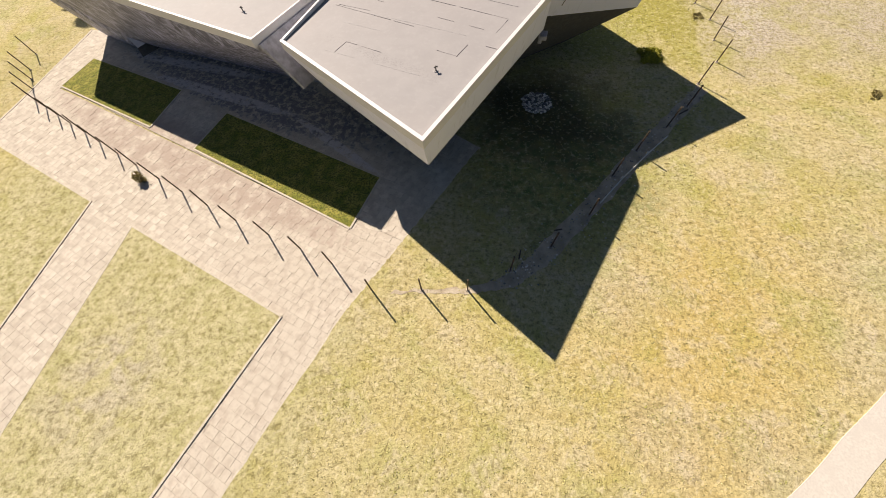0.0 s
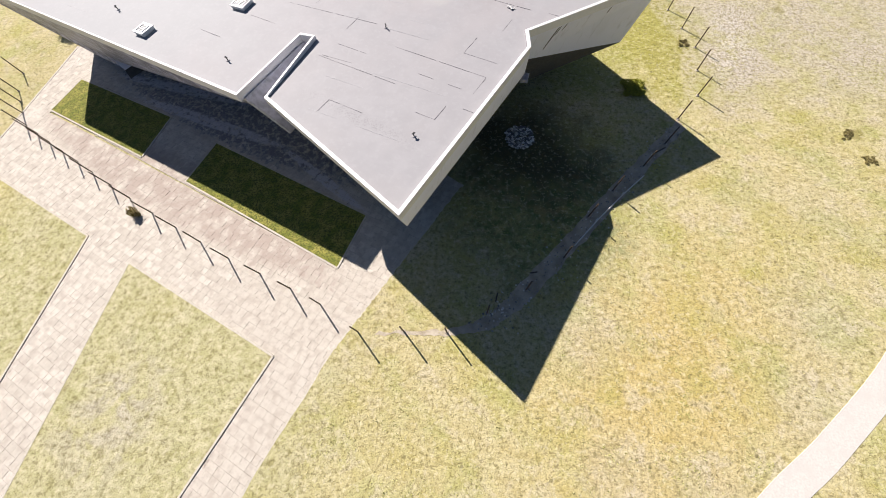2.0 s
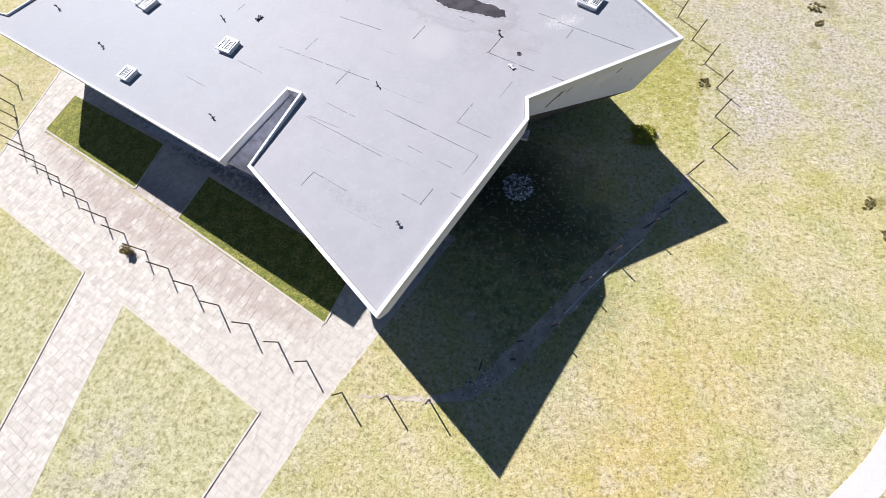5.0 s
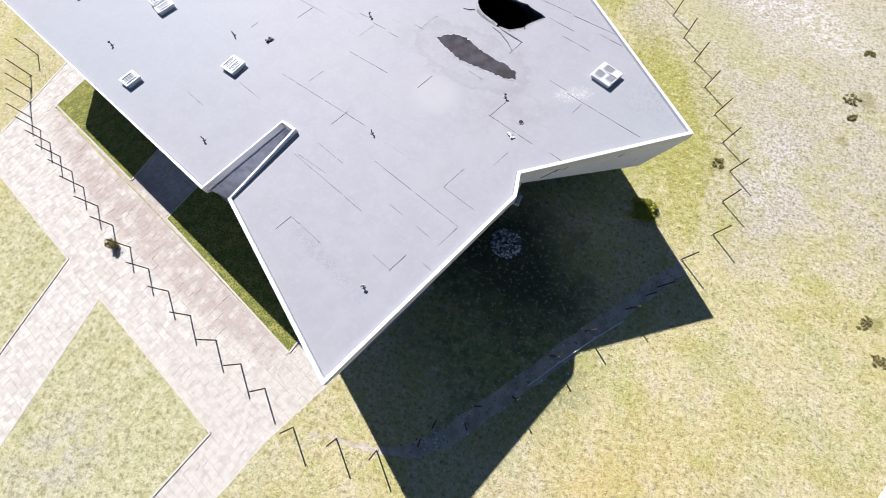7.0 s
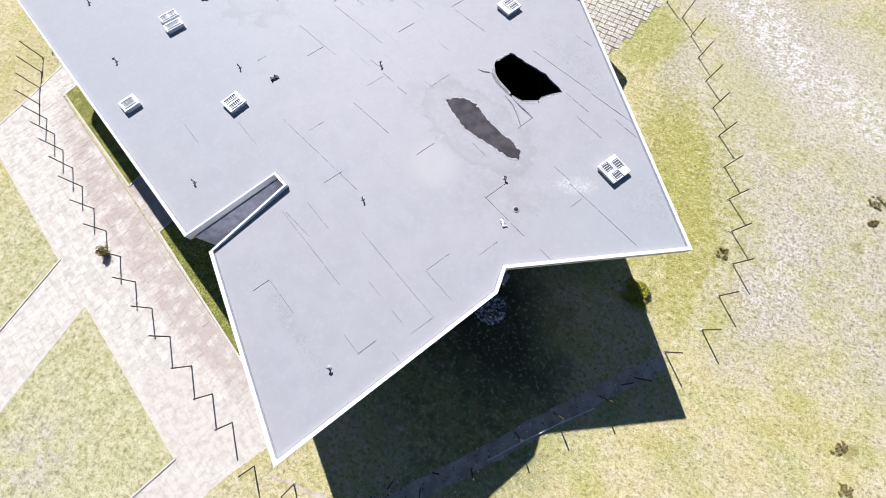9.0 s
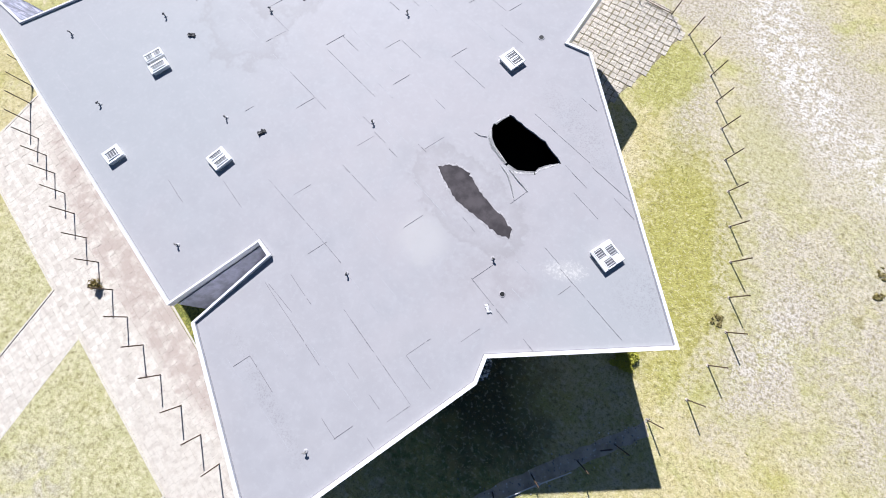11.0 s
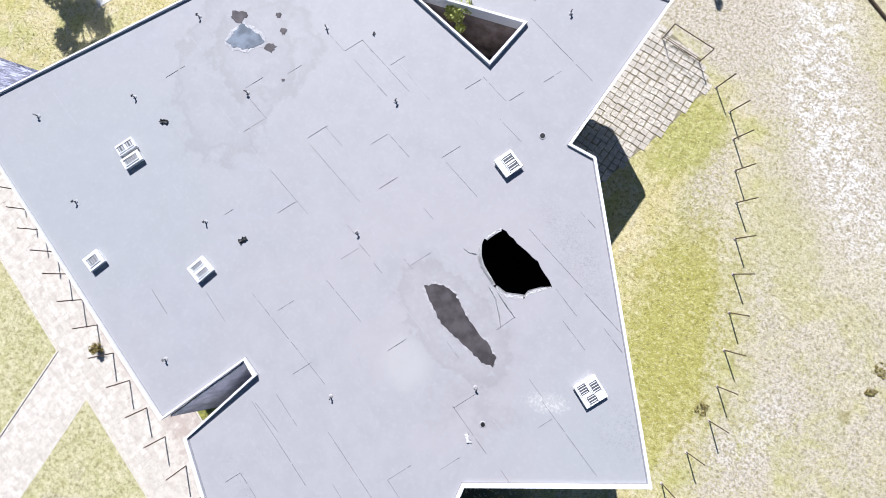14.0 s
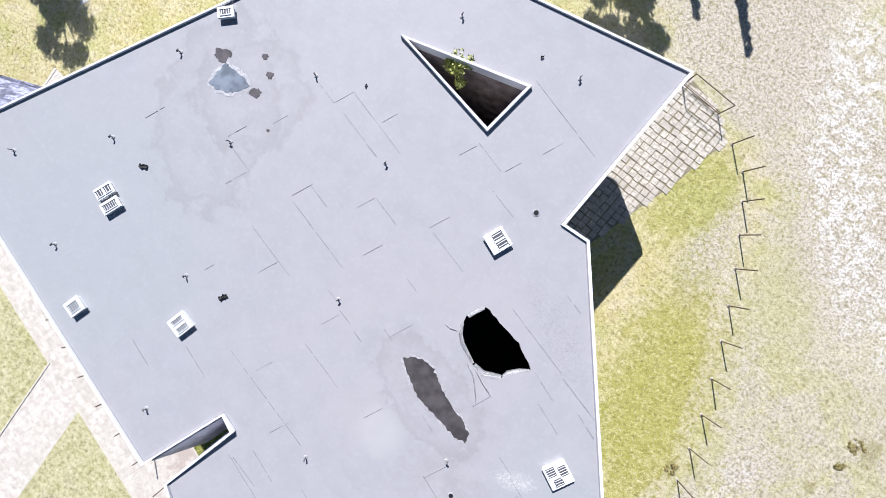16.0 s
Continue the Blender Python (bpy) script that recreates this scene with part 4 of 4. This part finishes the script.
# ---- plants ----
def leaves(count, place, size, seed):
    """Many small bent leaves; place(r) gives each one's spot."""
    r = np.random.RandomState(seed)
    verts, faces = [], []
    for k in range(count):
        c = np.array(place(r))
        a, b = r.normal(size=3), r.normal(size=3)
        a /= np.linalg.norm(a)
        b -= a * (a @ b)
        b /= np.linalg.norm(b)
        s = size * r.uniform(0.6, 1.3)
        verts += [c - a * s, c + b * s * 0.45, c + a * s, c - b * s * 0.45]
        faces += [(4 * k, 4 * k + 1, 4 * k + 2), (4 * k, 4 * k + 2, 4 * k + 3)]
    mesh = bpy.data.meshes.new("crown")
    mesh.from_pydata([tuple(v) for v in verts], [], faces)
    return mesh


def plant(name, label, category, x, y, trunk_top, trunk_r, clumps, count, size, material, seed, group=""):
    """A tapered, forked stem and a crown of leaf clumps."""
    thing = tagged(new(name), label, category, group)
    r = random.Random(seed)
    part("trunk", tube([(0, 0, -0.1), (0.04 * trunk_top, 0.01, trunk_top * 0.5), (0, 0.03 * trunk_top, trunk_top)], [trunk_r, trunk_r * 0.75, trunk_r * 0.5], 8), BARK, thing)
    for cx, cy, cz, cr in clumps[:6]:
        part("limb", tube([(0, 0.02 * trunk_top, trunk_top * 0.75), (cx * 0.5, cy * 0.5, (trunk_top + cz) / 2), (cx, cy, cz)], [trunk_r * 0.45, trunk_r * 0.3, trunk_r * 0.12], 6), BARK, thing)

    def place(rr):
        cx, cy, cz, cr = clumps[rr.randint(len(clumps))]
        d = rr.normal(size=3)
        d *= cr * rr.uniform(0.45, 1.05) / np.linalg.norm(d)
        return (cx + d[0], cy + d[1], cz + d[2] * 0.75)

    mesh = leaves(count, place, size, seed)
    mesh.materials.append(material)
    crown = new("crown", mesh)
    crown.parent = thing
    thing.matrix_basis = pose(x, y, 0, 0, 0, r.uniform(0, 360))
    return thing


def clump_ball(n, spread, low, high, radius, seed):
    r = random.Random(seed)
    return [(r.uniform(-spread, spread), r.uniform(-spread, spread), r.uniform(low, high), radius * r.uniform(0.6, 1.2)) for _ in range(n)]


plant("court_shrub", "leafy pale green shrub growing in the open court", "shrub", -6.2, 39.0, 4.8, 0.06, clump_ball(14, 0.48, 5.2, 6.35, 0.3, 2), 2200, 0.075, COURTLEAF, 3)
plant("dry_shrub", "small round dry shrub beside a fence post", "shrub", -17.3, 11.55, 0.25, 0.03, clump_ball(8, 0.2, 0.15, 0.5, 0.2, 5), 700, 0.06, SHRUBLEAF, 6)
for k, (x, y, h) in enumerate(((-8.6, 58.3, 7.6), (-10.8, 59.6, 8.0), (-40.6, 38.2, 8.0))):
    plant("tree", "broad leafy tree standing beyond the pavilion", "tree", x, y, h, 0.22, clump_ball(14, 1.7, h - 0.5, h + 2.2, 0.8, 20 + k), 4200, 0.16, LEAF, 30 + k, "trees behind the pavilion")
for k, (x, y, h) in enumerate(((-4.9, 60.2, 8.2), (-1.8, 60.9, 9.0))):
    plant("cypress", "tall narrow columnar tree standing beyond the pavilion", "tree", x, y, h, 0.16, [(0.1 * math.sin(i * 2.4), 0.1 * math.cos(i * 2.4), 1.4 + i * (h - 1.4) / 24, 0.62 * (1.1 - i / 26)) for i in range(25)], 5200, 0.13, LEAF, 60 + k, "narrow trees behind the pavilion")


plant("low_bush", "low spreading yellow-green bush on the shade's edge", "bush", 13.45, 23.75, 0.18, 0.03, clump_ball(48, 0.62, 0.08, 0.3, 0.22, 71), 6500, 0.055, BUSHLEAF, 81)
for k, (x, y, r) in enumerate(((17.55, 28.5, 0.42), (25.6, 20.5, 0.5), (25.7, 36.2, 0.6), (26.2, 18.6, 0.42), (25.6, 34.6, 0.35), (27.1, 40.8, 0.4))):
    plant("weed_clump", "low dark olive weed clump in the dry lawn", "weed", x, y, 0.05, 0.015, clump_ball(26, r * 0.75, 0.01, 0.03, 0.09, 70 + k), 1300, 0.045, WEEDLEAF, 80 + k, "weed clumps in the lawn")


# ---- paving ----
def clip(poly, zone):
    """The part of a plan outline that lies in a convex zone (both anticlockwise)."""
    for i in range(len(zone)):
        (ax, ay), (bx, by) = zone[i], zone[(i + 1) % len(zone)]
        out = []
        for k in range(len(poly)):
            p, q = poly[k - 1], poly[k]
            dp = (bx - ax) * (p[1] - ay) - (by - ay) * (p[0] - ax)
            dq = (bx - ax) * (q[1] - ay) - (by - ay) * (q[0] - ax)
            if (dp >= 0) != (dq >= 0):
                t = dp / (dp - dq)
                out.append((p[0] + (q[0] - p[0]) * t, p[1] + (q[1] - p[1]) * t))
            if dq >= 0:
                out.append(q)
        poly = out
        if len(poly) < 3:
            return []
    return poly


ZONES = {
    "path": [(-13.6, -13), (-10.2, -13), (-3.05, 4.85), (-6.05, 4.25)],
    "corner": [(-6.05, 4.25), (-3.05, 4.85), (-0.75, 9.1), (-3.85, 9.2)],
    "plaza": [(-31.0, 14.41), (-6.05, 4.25), (-3.85, 9.2), (-30.6, 20.2)],
    "west_walk": [(-20.2, -13), (-16.6, -13), (-16.15, 8.36), (-19.75, 9.83)],
    "forecourt": [(-3.85, 9.2), (-0.75, 9.1), (2.6, 15.2), (-8.0, 22.0), (-27.0, 26.0), (-28.4, 19.5)],
    "side_walk": [(-30.8, 17.6), (-28.4, 19.5), (-27.0, 26.0), (-30.5, 26.6), (-30.6, 22.5)],
}
LAWNS = {
    "front": [(-16.6, -13), (-12.6, -13), (-6.05, 4.25), (-16.15, 8.36)],
    "west": [(-46, -13), (-20.2, -13), (-19.75, 9.83), (-28.4, 13.35), (-46, 21.0)],
    "bed_front": [(-15.15, 14.15), (-3.85, 9.25), (-2.9, 12.6), (-14.3, 17.3)],
    "bed_west": [(-28.5, 19.6), (-19.2, 15.9), (-18.7, 19.4), (-27.9, 22.8)],
}
for name, zone in LAWNS.items():
    bed = name.startswith("bed")
    lawn = tagged(part("lawn_panel", prism(zone, -0.1, 0.07), LUSH if bed else GRASS), "green grass bed beside the pavilion wall" if bed else "raised patchy dry lawn panel between paths", "lawn", kind="structure")
    n = len(zone)
    for i in range(n):
        a, b = Vector(zone[i]), Vector(zone[(i + 1) % n])
        if max(abs(a.y + 13), abs(b.y + 13)) < 0.1 or min(a.x, b.x) < -40:
            continue
        d = (b - a).normalized()
        o = Vector((d.y, -d.x)) * 0.1
        part("edging", prism([tuple(a - d * 0.05 + o), tuple(b + d * 0.05 + o), tuple(b), tuple(a)], -0.1, 0.078), KERB, lawn)

ROWS = Vector((0.929, -0.37)).normalized()  # the way the rows of slabs run
rng = random.Random(11)


def lay(zone, along, long_side, short_side, gap, keep, cut=True):
    """Rows of staggered slabs over a zone, each a plan outline."""
    across = Vector((-along.y, along.x))
    us = [Vector(p).dot(along) for p in zone]
    vs = [Vector(p).dot(across) for p in zone]
    v, row = min(vs) - short_side, 0
    while v < max(vs):
        u = min(us) - long_side * (1 + (rng.random() if cut else 0))
        while u < max(us):
            length = long_side * (rng.choice((0.8, 1.0, 1.0, 1.25)) if cut else 1.0)
            g = [gap * rng.uniform(0.4, 1.9) for _ in range(4)]
            quad = [along * a + across * b for a, b in ((u + g[0], v + g[1]), (u + length - g[2], v + g[1]), (u + length - g[2], v + short_side - g[3]), (u + g[0], v + short_side - g[3]))]
            centre = sum(quad, Vector((0, 0))) / 4
            shape = clip([tuple(q) for q in quad], zone) if cut else [tuple(q) for q in quad] if inside(centre, zone) else []
            if len(shape) >= 3:
                if not cut:
                    twist, ox, oy = rng.uniform(-0.1, 0.1), rng.uniform(-0.035, 0.035), rng.uniform(-0.035, 0.035)
                    shape = [(centre.x + ox + (x - centre.x) * math.cos(twist) - (y - centre.y) * math.sin(twist), centre.y + oy + (x - centre.x) * math.sin(twist) + (y - centre.y) * math.cos(twist)) for x, y in shape]
                cx, cy = sum(p[0] for p in shape) / len(shape), sum(p[1] for p in shape) / len(shape)
                if keep(cx, cy):
                    keep_shape(shape, cx, cy)
            u += length
        v += short_side
        row += 1


laid = []


def keep_shape(shape, cx, cy):
    laid.append((shape, cx, cy))


def not_in_bed(x, y):
    return not any(inside((x, y), LAWNS[k]) for k in LAWNS)


def pave(name, zones, along, long_side, short_side, gap, top, material, joint, label, near, piece, cut=True):
    """A bedding sheet with slabs on it: the nearest ones as pieces, the rest joined."""
    global laid
    bed = None
    pieces, verts, faces = 0, [], []
    for zone in zones:
        sheet_ob = part(name, prism(zone, -0.1, top - 0.009 if cut else 0.004), joint, bed)
        if bed is None:
            bed = tagged(sheet_ob, label, "pavement", kind="structure")
        else:
            sheet_ob.name = "bedding"
        laid = []
        lay(zone, along, long_side, short_side, gap, not_in_bed, cut)
        for shape, cx, cy in laid:
            h = top + rng.uniform(-0.006, 0.006)
            if near(cx, cy) and pieces < 300:
                part(piece, prism(shape, top - 0.05, h), material, bed)
                pieces += 1
            else:
                k = len(shape)
                base = len(verts)
                verts += [(x, y, top - 0.05) for x, y in shape] + [(x, y, h) for x, y in shape]
                faces.append(tuple(range(base + k, base + 2 * k)))
                faces += [(base + i, base + (i + 1) % k, base + k + (i + 1) % k, base + k + i) for i in range(k)]
    mesh = bpy.data.meshes.new(piece + "_field")
    mesh.from_pydata(verts, [], faces)
    mesh.materials.append(material)
    field = new(piece + "_field", mesh)
    field.parent = bed
    tagged(field, kind="stuff")
    return bed


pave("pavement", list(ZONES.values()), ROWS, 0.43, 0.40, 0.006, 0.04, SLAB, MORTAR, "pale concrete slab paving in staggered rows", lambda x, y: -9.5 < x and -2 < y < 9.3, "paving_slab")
pave("court_pavement", [[(-8.98, 38.62), (-3.46, 37.38), (-2.97, 39.97)]], Vector((0.91, -0.48)), 0.6, 0.6, 0.02, 0.03, GRILLE, MORTAR, "dark square pavers on the court floor", lambda x, y: True, "paver")
pave("pavement", [[(1.0, 36.9), (5.3, 37.2), (6.3, 40.2), (6.9, 41.8), (7.5, 43.6), (8.0, 45.7), (8.6, 47.0), (7.0, 48.5), (3.4, 49.4), (-0.5, 46.5)]], Vector((0.998, -0.06)), 0.45, 0.45, 0.028, 0.035, PAVER, JOINT, "square concrete pavers with grassy joints", lambda x, y: True, "paver", False)

# kerbs along the outer edge of the paving
kerb = tagged(part("kerb", strip([(-10.15, -13), (-3.0, 4.8), (-0.7, 9.05), (2.65, 15.2)], 0.16, -0.1, 0.046), KERB), "pale concrete kerb along the path edge", "kerb", kind="structure")
tagged(part("kerb", strip([(-31.1, 14.4), (-30.85, 17.6), (-30.65, 22.5), (-30.55, 26.6)], 0.14, -0.1, 0.055), KERB), "pale concrete kerb along the side walk", "kerb", kind="structure")


EDGE = [(-10.1, -13.0), (-2.96, 4.78), (-0.66, 9.03), (2.69, 15.18)]
near_edge = [Vector(a).lerp(Vector(b), k / 40) for a, b in zip(EDGE, EDGE[1:]) for k in range(40)]
verge_rng = random.Random(12)
far_edge = [p + Vector((0.9, -0.4)) * verge_rng.uniform(1.6, 1.9) for p in near_edge]
near_edge = [p + Vector((-0.9, 0.4)) * verge_rng.uniform(0.0, 0.09) for p in near_edge]
verge_mesh = bmesh.new()
verge_rows = [[verge_mesh.verts.new((a.x, a.y, 0.05)), verge_mesh.verts.new((a.x * 0.5 + b.x * 0.5, a.y * 0.5 + b.y * 0.5, 0.024)), verge_mesh.verts.new((b.x, b.y, -0.002))] for a, b in zip(near_edge, far_edge)]
for r, q in zip(verge_rows, verge_rows[1:]):
    for k in range(2):
        verge_mesh.faces.new((r[k], r[k + 1], q[k + 1], q[k]))
bmesh.ops.recalc_face_normals(verge_mesh, faces=verge_mesh.faces)
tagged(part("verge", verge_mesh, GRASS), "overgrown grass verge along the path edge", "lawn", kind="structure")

# ---- loose grass ----
def tufts(count, region, seed, keep):
    """Small tufts of three bent blades each, joined in one mesh."""
    r = np.random.RandomState(seed)
    x0, y0, x1, y1 = region
    p = np.stack([r.uniform(x0, x1, count), r.uniform(y0, y1, count)], 1)
    p = p[[keep(a, b, r.random_sample()) for a, b in p]]
    n = len(p)
    verts = np.zeros((n, 3, 3, 3))
    for k in range(3):
        a = r.uniform(0, 2 * np.pi, n)
        h, w, lean = r.uniform(0.025, 0.06, n), r.uniform(0.010, 0.022, n), r.uniform(0.03, 0.08, n)
        d = np.stack([np.cos(a), np.sin(a)], 1)
        q = np.stack([-np.sin(a), np.cos(a)], 1)
        verts[:, k, 0, :2], verts[:, k, 1, :2] = p - q * w[:, None], p + q * w[:, None]
        verts[:, k, 2, :2] = p + d * lean[:, None]
        verts[:, k, 2, 2] = h
    mesh = bpy.data.meshes.new("grass_tufts")
    mesh.from_pydata(verts.reshape(-1, 3).tolist(), [], np.arange(9 * n).reshape(-1, 3).tolist())
    mesh.materials.append(BLADES)
    return new("grass_tufts", mesh)


HARD = list(ZONES.values()) + [[(1.0, 36.9), (5.3, 37.2), (6.3, 40.2), (6.9, 41.8), (7.5, 43.6), (8.0, 45.7), (8.6, 47.0), (7.0, 48.5), (3.4, 49.4), (-0.5, 46.5)], [f[:2] for f in feet]]


def grows(x, y, u):
    if x > 1 and y < 27 and min((x - a) ** 2 + (y - b) ** 2 for a, b in ROAD_LINE) < 0.75:
        return False
    if math.hypot(x - 6.6, y - 18.2) < 2.5 + 3.0 * u:  # no pale blades over the painted shade
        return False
    bare = max(0.0, 1 - math.hypot((x - 19) / 10, (y - 44) / 10)) + max(0.0, 1 - math.hypot((x - 10) / 9, (y - 55) / 9))
    return u > bare * 2.2 and noise.noise(Vector((x * 0.5, y * 0.5, 0))) > -0.35 + 0.5 * (u - 0.5) and not any(inside((x, y), z) for z in HARD)


tagged(tufts(110000, (-36, -11, 36, 58), 4, grows), "short dry yellow-green grass tufts on the lawn", "grass", kind="stuff")
